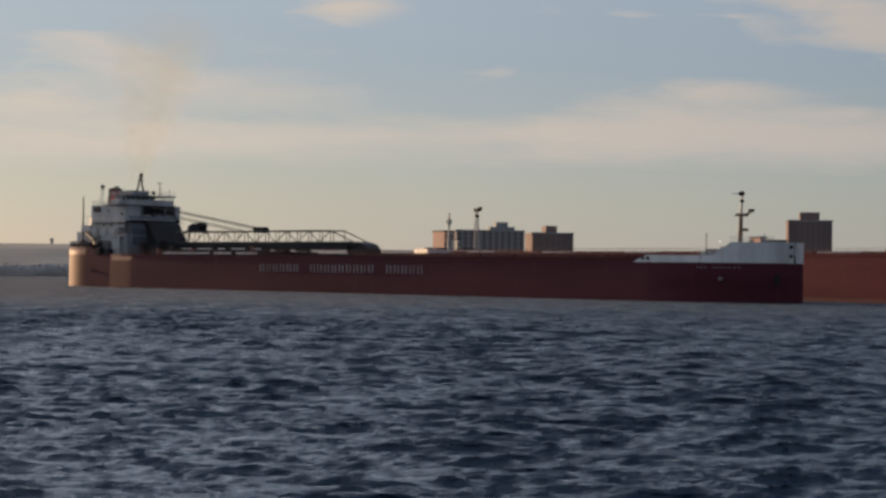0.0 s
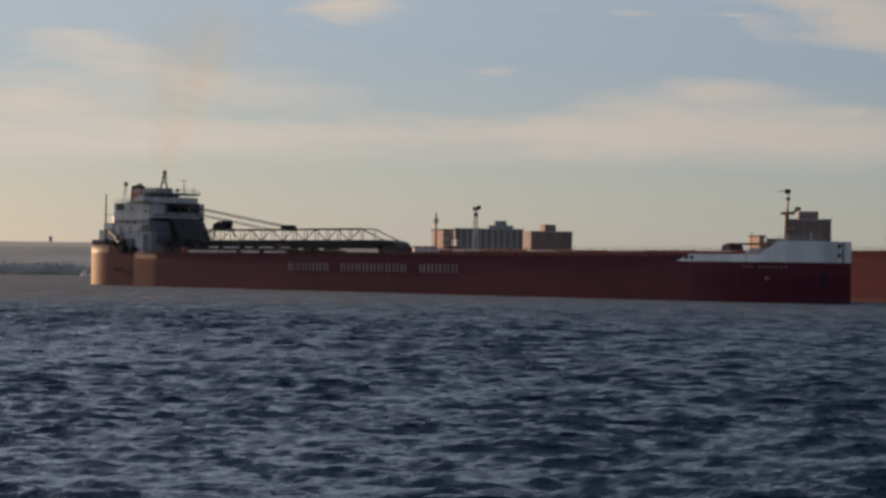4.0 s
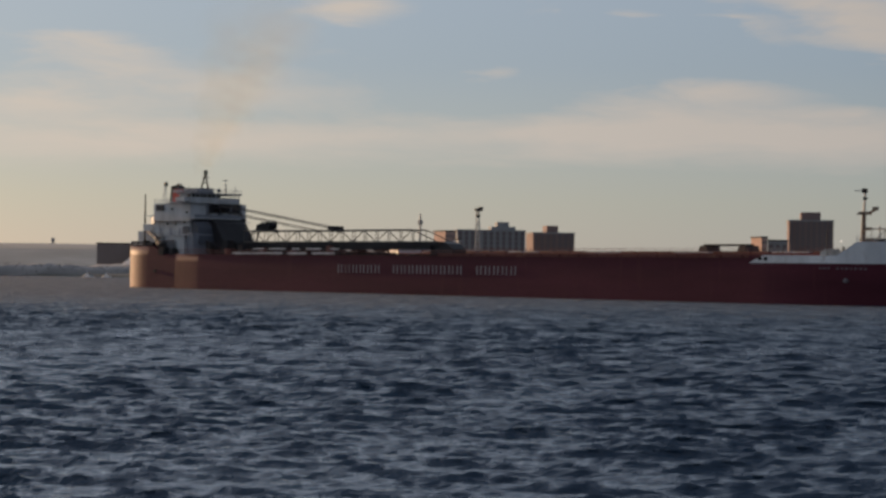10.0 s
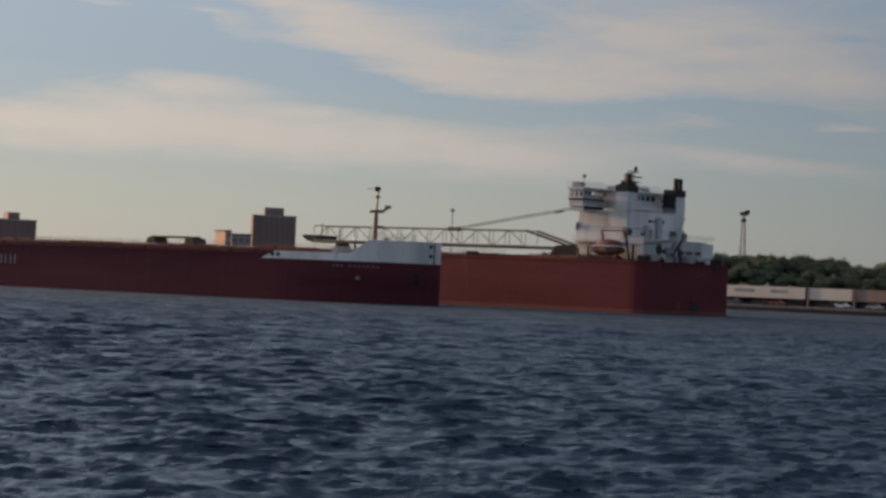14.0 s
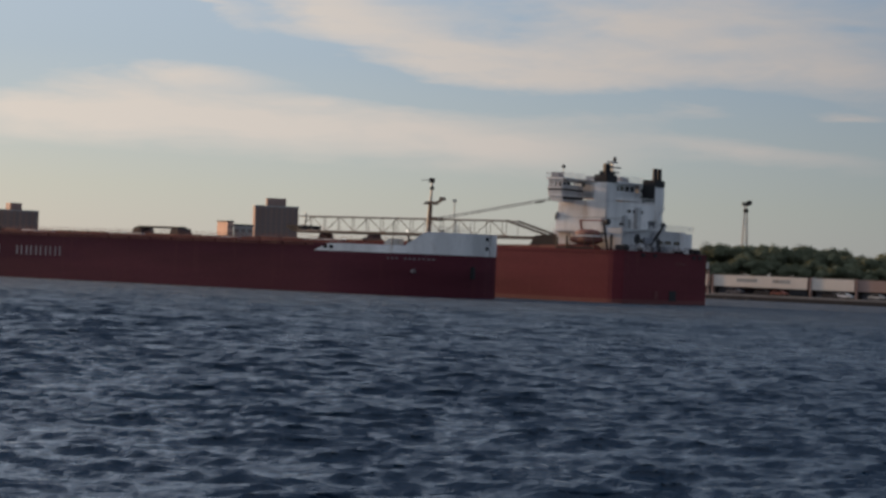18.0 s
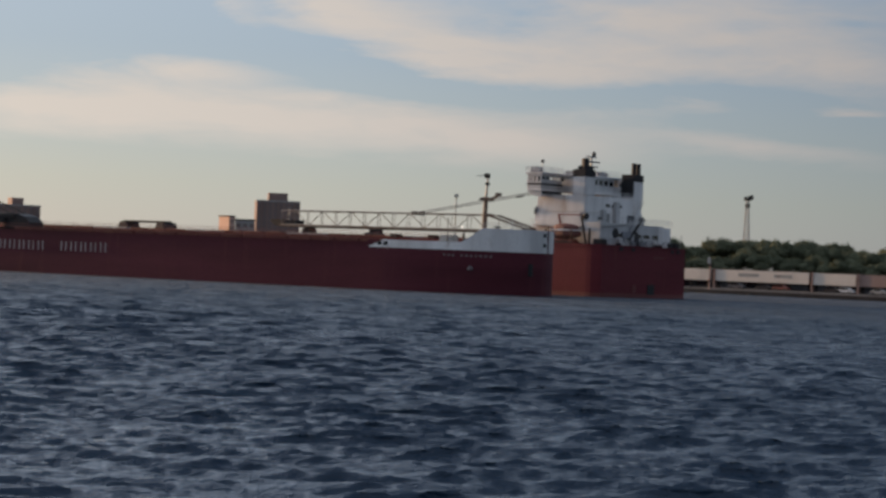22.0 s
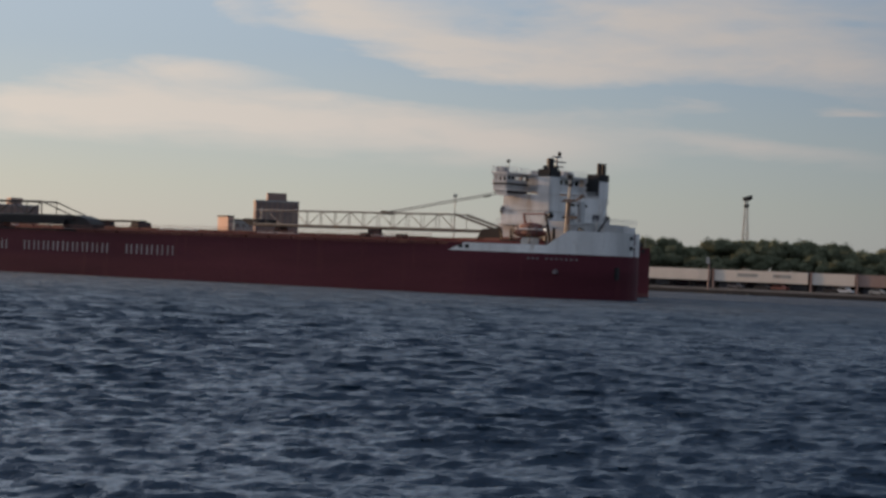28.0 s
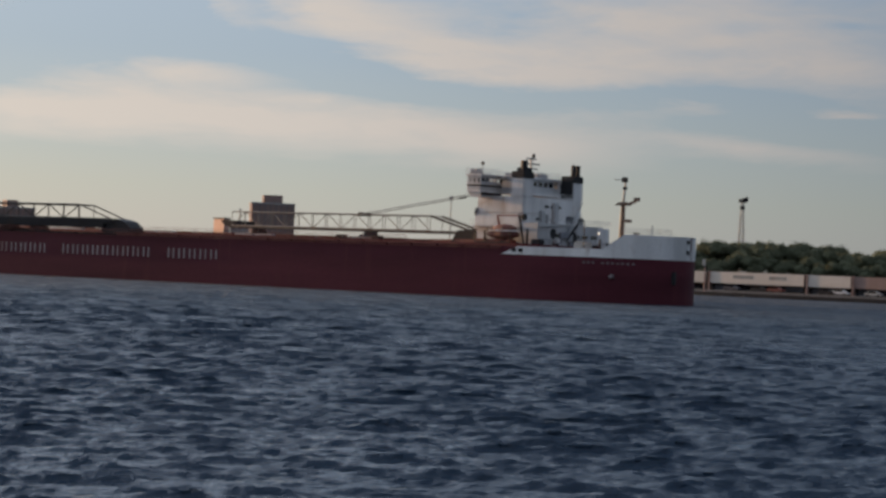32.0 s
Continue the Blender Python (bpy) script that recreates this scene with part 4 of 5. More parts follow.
        # dark strip painted in for the shadow under the wing
        part("wing_shadow_strip", box(13.84, 14.0, *sorted((6.9 * sy, 13.2 * sy)), 18.0, 18.5, 0.03), DARK, wing)
        part("wing_bulwark", box(13.85, 14.1, *sorted((6.9 * sy, 13.5 * sy)), 18.85, 20.25, 0.04), GREY_WHITE, wing)
        part("wing_bulwark", box(14.1, 16.8, *sorted((13.25 * sy, 13.5 * sy)), 18.85, 20.25, 0.04), GREY_WHITE, wing)
        part("belt_line", box(13.75, 16.9, *sorted((13.45 * sy, 13.58 * sy)), 19.55, 19.85), DARK, wing)
        part("belt_line", box(13.76, 13.86, *sorted((6.9 * sy, 13.58 * sy)), 19.55, 19.85), DARK, wing)
        part("wing_breast", box(13.87, 14.08, *sorted((6.9 * sy, 13.5 * sy)), 20.25, 20.55), GREY_WHITE, wing)
        part("wing_lintel", box(13.87, 14.08, *sorted((6.9 * sy, 13.5 * sy)), 21.1, 21.5), GREY_WHITE, wing)
        part("wing_lintel", box(14.1, 16.8, *sorted((13.28 * sy, 13.48 * sy)), 21.1, 21.5), GREY_WHITE, wing)
        for y0, y1 in ((11.0, 13.3), (6.9, 7.3)):
            part("wing_pane", box(13.92, 13.97, *sorted((y0 * sy, y1 * sy)), 20.5, 21.15), GLASS, wing)
        part("wing_pane", box(14.1, 16.7, *sorted((13.34 * sy, 13.4 * sy)), 20.2, 21.15), GLASS, wing)
        for k in range(6):
            y = sy * (7.2 + k * 1.24)
            part("mullion", box(13.88, 14.08, y - 0.17, y + 0.17, 20.25, 21.5), GREY_WHITE, wing)
        for x in (14.9, 15.8, 16.6):
            part("mullion", box(x - 0.3, x + 0.3, *sorted((13.28 * sy, 13.46 * sy)), 20.25, 21.5), GREY_WHITE, wing)
        part("wing_roof", box(13.5, 17.3, *sorted((6.9 * sy, 13.7 * sy)), 21.5, 21.85, 0.06), WHITE, wing)
    part("bridge_front", prism([(16.0, 18.85), (16.9, 18.85), (17.2, 20.3), (16.6, 20.3)], -13.4, 13.4), WHITE, ship)
    for k in range(17):
        y = -13.2 + k * 1.65
        part("mullion", box(16.75, 17.0, y - 0.14, y + 0.14, 20.3, 21.5), WHITE, ship)
    for y0, y1 in ((-6.7, -6.4), (6.4, 6.7)):
        part("wheelhouse_wall", box(10.2, 14.0, y0, y1, 18.85, 21.5, 0.03), GREY_WHITE, ship)
    part("wheelhouse", box(10.2, 12.2, -4.9, 6.4, 18.85, 21.5, 0.05), GREY_WHITE, ship, "white wheelhouse")
    part("wheelhouse_wall", box(10.2, 10.4, -6.4, -4.9, 18.85, 20.2, 0.03), GREY_WHITE, ship)
    part("mullion", box(10.2, 10.4, -6.4, -6.1, 20.2, 21.5), GREY_WHITE, ship)
    part("wheelhouse_roof", box(9.8, 17.3, -6.9, 6.9, 21.52, 21.9, 0.06), WHITE, ship)
    for x, y, sx, sy, sz in ((15.8, 12.2, 1.6, 1.8, 0.9), (13.6, 3.6, 2.2, 2.4, 0.7), (12.0, -2.0, 2.4, 3.0, 0.8), (14.0, -5.2, 1.8, 1.6, 1.1)):
        part("roof_locker", box(x - sx / 2, x + sx / 2, y - sy / 2, y + sy / 2, 21.85, 21.88 + sz, 0.08), BLUE_GREY, ship)
    windows(ship, "x", -4.6, 5.8, 20.2, 21.1, 6, 10.18, sign=-1)
    railing([(13.6, 13.6, 21.85), (17.2, 13.6, 21.85), (17.2, -13.6, 21.85)], 0.95, ship, WHITE, 1.3)
    railing([(13.6, 13.6, 21.85), (13.6, 7.0, 21.85)], 0.95, ship, WHITE, 1.3)
    railing([(10.0, 6.8, 21.9), (10.0, -6.8, 21.9)], 0.95, ship, WHITE, 1.3)
    railing([(7.2, -6.4, 18.0), (7.2, 6.4, 18.0)], 1.0, ship, WHITE, 1.3)
    # added ball: a shaded smudge on the house front given as a dark shape
    part("forward_gallery", ball((17.3, 7.4, 14.9), 0.8, 3.0, 1.5), SHADE, ship, "rounded grey bulge standing for shade on the house front")
    part("forward_gallery", box(17.2, 18.0, -9.0, 9.6, 11.9, 12.4, 0.05), WHITE, ship)
    windows(house, "x", -3.0, 3.0, 16.2, 16.7, 3, 6.98, sign=-1)
    windows(house, "x", -9.0, 6.0, 10.8, 11.4, 5, 2.58, sign=-1)
    # twin funnels
    for y in (8.0, -8.3):
        f = part("funnel", box(7.0, 9.7, y - 1.65, y + 1.65, 17.9, 21.3, 0.12), WHITE, ship, "square white funnel casing with a black top")
        part("funnel_top", box(6.95, 9.8, y - 1.68, y + 1.7, 21.3, 22.6, 0.12), BLACK, f, "black funnel top")
        if y < 0:
            for dy in (-1.0, 0.5):
                part("exhaust_pipe", rod((7.9, y + dy, 22.6), (7.9, y + dy, 24.7), 0.46, n=12), BLACK, f)
        else:
            for dx, dy in ((-0.5, 0.5), (0.6, -0.9)):
                part("exhaust_pipe", rod((8.3 + dx, y + dy, 22.6), (8.3 + dx, y + dy, 24.6), 0.62, n=12), BLACK, f)
            part("exhaust_stack", box(7.3, 9.3, y - 1.5, y + 0.9, 22.6, 23.3, 0.15), BLACK, f)
    # black sheet that stands for shade on the starboard funnel's inner side
    part("funnel_shade_sheet", box(7.05, 9.75, -6.62, -6.5, 18.4, 21.3), BLACK, ship)
    radar = part("radar_mast", rod((11.6, 1.0, 21.9), (11.6, 1.0, 25.4), 0.28, 0.16), GREY, ship, "grey lattice radar mast")
    for z, w in ((23.4, 2.0), (24.3, 2.6), (25.2, 1.4)):
        part("radar_scanner", box(11.3, 11.9, 1.0 - w, 1.0 + w, z, z + 0.28, 0.05), GREY, radar)
    part("mast_lamp", ball((11.6, 0.2, 25.9), 0.35, 0.35, 0.5), DARK, radar)
    part("wing_aerial", rod((16.4, 9.6, 21.9), (16.4, 9.6, 24.0), 0.05), GREY, ship)
    part("aerial_ball", ball((16.4, 9.6, 24.0), 0.35, 0.35, 0.35), DARK, ship)
    # boat deck, port side
    boat = part("lifeboat", ball((8.8, 12.8, 10.9), 3.6, 1.2, 1.0), LIFE_RED, ship, "orange lifeboat with a pale gunwale in its davits")
    part("gunwale", ball((8.8, 12.8, 11.55), 3.75, 1.36, 0.20), SAIL, boat, "pale gunwale")
    part("boat_canopy", ball((8.6, 12.8, 12.0), 2.7, 1.0, 0.8), LIFE_RED, boat, "faded red canopy")
    for x in (5.2, 10.0):
        part("davit", rod((x, 11.4, 9.2), (x, 13.2, 14.4), 0.2), RED_CANOPY if x > 6 else DARK, boat)
    part("davit_beam", rod((5.2, 13.1, 14.3), (10.2, 13.1, 14.3), 0.12), RED_CANOPY, boat)
    for x in (6.6, 8.4, 11.6):
        part("boat_fall", rod((x, 13.9, 9.3), (x, 13.9, 12.2), 0.09), DARK, boat)
    part("cradle", box(6.4, 12.2, 12.0, 13.6, 9.25, 10.0, 0.1), RED_CANOPY, boat)
    for x, y, z0, z1 in ((6.2, 9.8, 9.2, 13.0), (4.4, 11.6, 9.2, 12.0), (8.0, 13.4, 9.2, 12.4), (12.4, 13.6, 9.2, 11.6), (15.0, 12.8, 9.2, 11.2)):
        part("deck_post", rod((x, y, z0), (x, y, z1), 0.22), DARK, ship)
    # clutter about the after house: tank, life rafts, ducts, ladders, vents
    part("round_tank", rod((3.4, -10.6, 9.2), (3.4, -10.6, 12.9), 2.0, 1.9, 16), WHITE, ship, "round white deck tank")
    railing([(2.0, -12.4, 13.2), (2.0, 9.0, 13.2)], 1.0, ship, GREY_WHITE, 1.4)
    for y in (-8.4, -6.9, 5.6):
        raft = part("life_raft", rod((2.0, y - 0.55, 10.0), (2.0, y + 0.55, 10.0), 0.38, n=10), WHITE, ship, "white life raft canister")
        part("raft_cradle", box(1.8, 2.3, y - 0.4, y + 0.4, 9.25, 9.7), DARK, raft)
    part("duct", box(6.2, 7.05, -1.0, 0.2, 13.2, 17.2, 0.08), GREY_WHITE, ship, "grey ventilation duct")
    part("duct", box(6.3, 7.05, 3.4, 4.4, 13.2, 15.6, 0.08), GREY_WHITE, ship)
    part("dark_opening", rod((2.5, 6.0, 11.4), (2.66, 6.0, 11.4), 0.95, n=14), BLACK, ship, "dark opening in the after house")
    part("dark_opening", box(6.9, 7.02, -7.0, -4.6, 13.6, 14.9, 0.04), NAVY, ship)
    part("doorway", box(2.5, 2.64, -3.4, -2.5, 9.3, 11.4, 0.03), GREY, ship)
    part("doorway", box(6.9, 7.02, 1.4, 2.3, 13.3, 15.2, 0.03), GREY, ship)
    for y0, y1, za, zb in ((4.4, 0.6, 9.4, 12.9), (-5.6, -8.4, 13.3, 17.6)):
        bm = bmesh.new()
        for dx in (0.0, 0.7):
            rod((6.0 - 3.6 * (za < 10) + dx * 0.5, y0, za), (6.0 - 3.6 * (za < 10) + dx * 0.5, y1, zb), 0.11, n=4, bm=bm)
        for k in range(9):
            u = k / 8
            box(5.95 - 3.6 * (za < 10), 6.5 - 3.6 * (za < 10), y0 + (y1 - y0) * u - 0.15, y0 + (y1 - y0) * u + 0.15, za + (zb - za) * u, za + (zb - za) * u + 0.08, bm=bm)
        part("inclined_ladder", bm, BLUE_GREY if za < 10 else GREY_WHITE, ship)
    for x, y, z, r in ((5.0, 7.6, 13.0, 0.5), (4.6, -2.0, 13.2, 0.45), (5.4, -7.6, 13.2, 0.6)):
        v = part("mushroom_vent", rod((x, y, z - 0.2), (x, y, z + 0.9), r * 0.55, n=8), GREY_WHITE, ship)
        part("vent_cap", rod((x, y, z + 0.8), (x, y, z + 1.15), r, r * 0.6, 10), DARK, v)
    railing([(7.0, 11.0, 12.55), (17.6, 11.0, 12.55)], 1.0, ship, WHITE, 1.3)
    part("wing_light", box(10.1, 10.2, 12.0, 12.7, 20.2, 20.9), GLASS, ship)
    part("boat_store", box(7.2, 14.6, 11.2, 13.4, 9.25, 10.05, 0.06), DECK_RED, ship, "dark red store under the lifeboat")
    part("boat_store", box(15.2, 18.6, 10.6, 13.0, 9.25, 9.8, 0.06), DECK_RED, ship)
    part("boat_platform", box(6.8, 14.2, 10.4, 14.0, 9.3, 9.6, 0.05), DARK, ship)
    part("deck_locker", box(2.7, 3.6, -9.6, -6.8, 9.3, 10.9, 0.08), BLUE_GREY, ship)
    part("deck_locker", box(2.2, 3.4, 1.2, 4.0, 10.6, 11.8, 0.08), BLUE_GREY, ship)
    part("deck_locker", box(2.3, 3.0, -4.0, 0.8, 9.3, 10.2, 0.08), BLUE_GREY, ship)
    part("gangway", rod((2.3, 10.6, 12.5), (2.3, 2.6, 13.1), 0.16), GREY, ship)
    part("ventilator", ball((6.4, 9.9, 14.2), 0.62, 0.62, 0.62), BLACK, ship, "black mushroom ventilator")
    part("ventilator", ball((6.6, -9.2, 14.3), 0.55, 0.55, 0.55), BLACK, ship)
    part("stair", prism([(2.2, 9.3), (2.9, 9.3), (2.9, 13.2), (2.2, 9.8)], -1.6, -0.6), DARK, ship)
    part("stair", rod((2.3, 1.8, 10.4), (2.4, -2.2, 13.8), 0.22), DARK, ship)
    for y in (-13, -11, 11.5):
        part("mooring_winch", box(1.2, 3.2, y - 0.8, y + 0.8, 9.2, 10.2, 0.15), DARK, ship)
    railing([(0.3, 14.0, 9.25), (0.3, -14.0, 9.25)], 1.0, ship, DARK, 1.8)
    part("flagstaff", rod((0.6, -13.0, 9.2), (0.2, -13.0, 11.8), 0.07), GREY, ship)
    return ship


SHIP_B = ship_b()


# ---- the town ----
def facing(x, y, z=0.0, turn=0.0):
    """A pose at (x, y) whose local -y side faces the river view, turned by some degrees."""
    return pose(x, y, z, 0, 0, -math.degrees(math.atan2(x, y)) + turn)


def tower_block(x, y, w, d, tall, floors, bays, wall, label, cap=(0.45, 4.0), turn=0.0, shift=0.0):
    """A flat-roofed block: body, recessed balcony bays, floor bands, windows one by one, a roof plant room."""
    b = thing("apartment_building", label, "building", facing(x, y, 1.0, turn))
    part("wall", box(-w / 2, w / 2, 0, d, 0, tall, 0.15), wall, b)
    part("parapet", box(-w / 2 - 0.25, w / 2 + 0.25, -0.25, d + 0.25, tall, tall + 0.9, 0.05), CONCRETE, b)
    cw, ch = w * cap[0], cap[1]
    part("plant_room", box(shift - cw / 2, shift + cw / 2, d * 0.2, d * 0.8, tall + 0.5, tall + ch, 0.1), wall, b, "roof plant room")
    for k in (1, bays // 2, bays - 1):
        xk = -w / 2 + w * k / bays
        part("pier", box(xk - 0.5, xk + 0.5, -0.5, 0.1, 0, tall + 0.4, 0.05), wall, b)
    hf = tall / floors
    pane = None
    for fl in range(max(0, floors - 9), floors):
        for k in range(bays):
            a = -w / 2 + w * (k + 0.22) / bays
            e = -w / 2 + w * (k + 0.78) / bays
            z = fl * hf + hf * 0.10
            if pane is None:
                pane = part("window", box(0, e - a, -0.12, 0.05, 0, hf * 0.86), TOWN_GLASS, b)
                pane.location = (a, 0, z)
            else:
                q = new("window", pane.data)
                q.parent, q.location = b, (a, 0, z)
    return b


tower_block(201.6, 1132, 24.0, 20, 34.5, 13, 8, BRICK, "tall brown brick apartment tower with a roof plant room", (0.44, 5.2), 4)
tower_block(27.5, 1200, 40.0, 24, 28.0, 10, 11, CONCRETE, "wide grey apartment block with a stepped roof", (0.17, 5.6), 6, shift=7.3)
tower_block(66.5, 1248, 25.5, 22, 28.0, 10, 7, BRICK, "grey-brown apartment block with a roof plant room", (0.27, 5.0), 12)


def stepped_roof():
    ob = part("roof_house", box(-7.2, 7.2, 4, 20, 0, 2.0, 0.1), CONCRETE)
    ob.matrix_world = facing(34.8, 1200, 29.9, 6)
    return tagged(ob, "grey roof storey on the wide block", "roof house")


stepped_roof()


def small_house(x, y, w, d, tall, wall, label, roof=ROOFING, turn=0.0, base=1.0, bays=4, floors=3, name="office_building"):
    b = thing(name, label, "building", facing(x, y, base, turn))
    part("wall", box(-w / 2, w / 2, 0, d, 0, tall, 0.1), wall, b)
    part("roof", box(-w / 2 - 0.3, w / 2 + 0.3, -0.3, d + 0.3, tall, tall + 0.7, 0.05), roof, b)
    for fl in range(floors):
        for k in range(bays):
            a, e = -w / 2 + w * (k + 0.2) / bays, -w / 2 + w * (k + 0.8) / bays
            z = tall * (1 - (fl + 0.75) / (floors + 1))
            part("window", box(a, e, -0.06, 0.03, z, z + 1.5), TOWN_GLASS, b)
    return b


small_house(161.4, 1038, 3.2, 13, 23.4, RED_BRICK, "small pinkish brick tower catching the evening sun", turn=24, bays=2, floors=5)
small_house(169.4, 1046, 10.0, 12, 22.0, CONCRETE, "grey block beside the brick tower", turn=0, bays=3, floors=4)
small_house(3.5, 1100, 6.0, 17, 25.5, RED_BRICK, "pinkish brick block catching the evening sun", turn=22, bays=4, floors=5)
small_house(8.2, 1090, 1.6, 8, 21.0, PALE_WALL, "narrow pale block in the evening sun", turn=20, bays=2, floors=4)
small_house(-197, 1236, 22, 30, 18.0, FAR_WALL, "dull brown windowless warehouse by the far shore", turn=0, bays=5, floors=0, name="warehouse")
small_house(-172, 1225, 26, 30, 16.5, FAR_WALL, "long dull brown shed by the far shore", turn=0, bays=5, floors=0, name="warehouse")


def storage_dome(x, y, r, tall):
    """A pale ribbed cone that roofs a heap by the far shore."""
    d = thing("storage_dome", "pale grey conical storage dome by the far shore", "dome", pose(x, y, 1.0))
    part("base_wall", rod((0, 0, 0), (0, 0, 1.6), r, n=28), CONCRETE, d)
    part("roof_cone", rod((0, 0, 1.6), (0, 0, tall), r, 0.8, 28), PALE_WALL, d)
    part("cap", rod((0, 0, tall), (0, 0, tall + 0.5), 1.0, 0.8, 12), GREY, d)
    for k in range(14):
        a = k * math.pi / 7
        part("rib", rod((math.cos(a) * r, math.sin(a) * r, 1.6), (math.cos(a) * 0.8, math.sin(a) * 0.8, tall), 0.16, n=4), GREY, d)
    return d


def vented_hall(x, y, w, d, tall, label):
    """A dark gabled hall with a louvred ventilator on its ridge."""
    h = thing("hall", label, "building", facing(x, y, 1.0))
    part("wall", box(-w / 2, w / 2, 0, d, 0, tall - 4.0, 0.1), ROOFING, h)
    part("roof", prism([(-w / 2 - 0.6, tall - 4.0), (w / 2 + 0.6, tall - 4.0), (w * 0.22, tall), (-w * 0.16, tall)], -0.5, d + 0.5), ROOFING, h)
    part("ridge_ventilator", box(-w * 0.10, w * 0.22, 2, d - 2, tall - 0.3, tall + 2.0, 0.1), DARK, h, "dark ventilator on the ridge")
    for k in (-0.3, 0.0, 0.3):
        part("window", box(w * k - 1.2, w * k + 1.2, -0.08, 0.04, tall - 7.5, tall - 5.0), TOWN_GLASS, h)
    return h


vented_hall(176.5, 780, 17.0, 20, 14.9, "dark gabled hall behind the shore")
storage_dome(-176.5, 1190, 14.0, 13.4)


def light_mast(x, y, top, label, foot=1.6):
    """A tapered lattice floodlight mast with a lamp cluster."""
    m = thing("floodlight_mast", label, "floodlight", facing(x, y, 1.0, 12))
    corners = ((-1, -1), (1, -1), (1, 1), (-1, 1))

    def w(z):
        return foot * (1 - 0.72 * z / top)
    for sx, sy in corners:
        part("leg", rod((sx * w(0), sy * w(0), 0), (sx * w(top), sy * w(top), top), 0.22, 0.14), MAST_GREY, m)
    bm = bmesh.new()
    n = 9
    for i in range(n):
        z0, z1 = top * i / n, top * (i + 1) / n
        for (ax, ay), (bx, by) in zip(corners, corners[1:] + corners[:1]):
            rod((ax * w(z0), ay * w(z0), z0), (bx * w(z1), by * w(z1), z1), 0.11, n=4, bm=bm)
            rod((ax * w(z1), ay * w(z1), z1), (bx * w(z1), by * w(z1), z1), 0.11, n=4, bm=bm)
    part("lattice", bm, MAST_GREY, m)
    part("platform", box(-1.3, 1.3, -1.2, 1.2, top, top + 0.4, 0.05), DARK, m)
    for dx in (-0.9, 0.5, 1.5):
        part("floodlight", box(dx - 0.5, dx + 0.6, -0.8, 0.5, top + 0.4, top + 1.6 + 0.3 * dx, 0.1), DARK, m)
    part("floodlight", box(-0.8, 0.9, -0.8, 0.8, top - 2.6, top - 1.4, 0.1), DARK, m)
    return m


light_mast(313.4, 736.3, 33.0, "tall white lattice floodlight mast above the trees")
light_mast(14.6, 899.9, 30.5, "tall white lattice floodlight mast")


def pole(x, y, top, label, head=True, paint=None):
    p = thing("lamp_pole", label, "lamp pole", facing(x, y, 1.0))
    part("post", rod((0, 0, 0), (0, 0, top), 0.3, 0.16, 8), paint or GREY, p)
    if head:
        part("lamp_head", box(-0.7, 0.7, -0.6, 0.6, top, top + 1.1, 0.15), PALE_WALL, p)
    else:
        part("cap", box(-0.75, 0.05, -0.4, 0.4, top - 0.4, top + 1.2, 0.06), PALE_WALL, p)
    return p


pole(181.4, 676, 26.6, "slender grey lamp pole with a pale head")
pole(197.6, 486.4, 7.0, "short brown post by the shore sheds", head=False, paint=BRICK)


def hill_tower():
    h = thing("water_tower", "small grey water tower on the far hill", "tower", facing(-541, 2850, 34))
    part("shaft", rod((0, 0, 0), (0, 0, 7), 2.0, 1.7, 10), CONCRETE, h)
    part("tank", rod((0, 0, 6.8), (0, 0, 11.0), 2.5, 2.3, 12), CONCRETE, h)
    return h


hill_tower()


# ---- shore sheds, posts, cars ----
def shed(x, y, w, label, wall, z0=3.3, z1=6.3, signs=()):
    s = thing("shore_shed", label, "shed", pose(x, y, 1.3, 0, 0, -52), group="sheds along the shore")
    part("fascia", box(-w / 2, w / 2, 0, 0.5, z0 - 1.3, z1 - 1.3, 0.05), wall, s)
    part("wall", box(-w / 2 + 0.1, w / 2 - 0.1, 1.8, 12, 0, z1 - 1.5, 0.05), DARK, s)
    part("roof", box(-w / 2, w / 2, 0.4, 12.3, z1 - 1.6, z1 - 1.2, 0.04), ROOFING, s)
    n = max(2, int(w / 6))
    for i in range(1, n):
        xx = -w / 2 + w * i / n
        part("post", box(xx - 0.1, xx + 0.1, 0.1, 0.4, 0, z0 - 1.3, 0.02), DARK, s)
    part("end_pier", box(-w / 2 - 0.1, -w / 2 + 0.4, -0.3, 0.9, 0, z1 - 1.1, 0.04), BRICK, s, "brown end pier")
    for i in range(n):
        xx = -w / 2 + w * (i + 0.5) / n
        part("shop_window" if i % 3 else "door", box(xx - w / n * 0.36, xx + w / n * 0.36, 1.72, 1.82, 0.1 + 0.5 * (i % 2), 1.7), GLASS if i % 3 else NAVY, s)
    for a, b in signs:
        part("sign_bar", box(a, b, -0.05, 0.02, z0 - 1.3 + 1.35, z0 - 1.3 + 2.25), GREY, s, "dark sign bar")
    return s


def along(az, before=0.0):
    """The point of the quay line that lies on a bearing from the camera, some metres before it."""
    px, py, dx, dy = 220.6 - 0.788 * before, 494.0 - 0.616 * before, -0.616, 0.788
    sa, ca = math.sin(az), math.cos(az)
    k = (px * ca - py * sa) / (dy * sa - dx * ca)
    return px + dx * k, py + dy * k


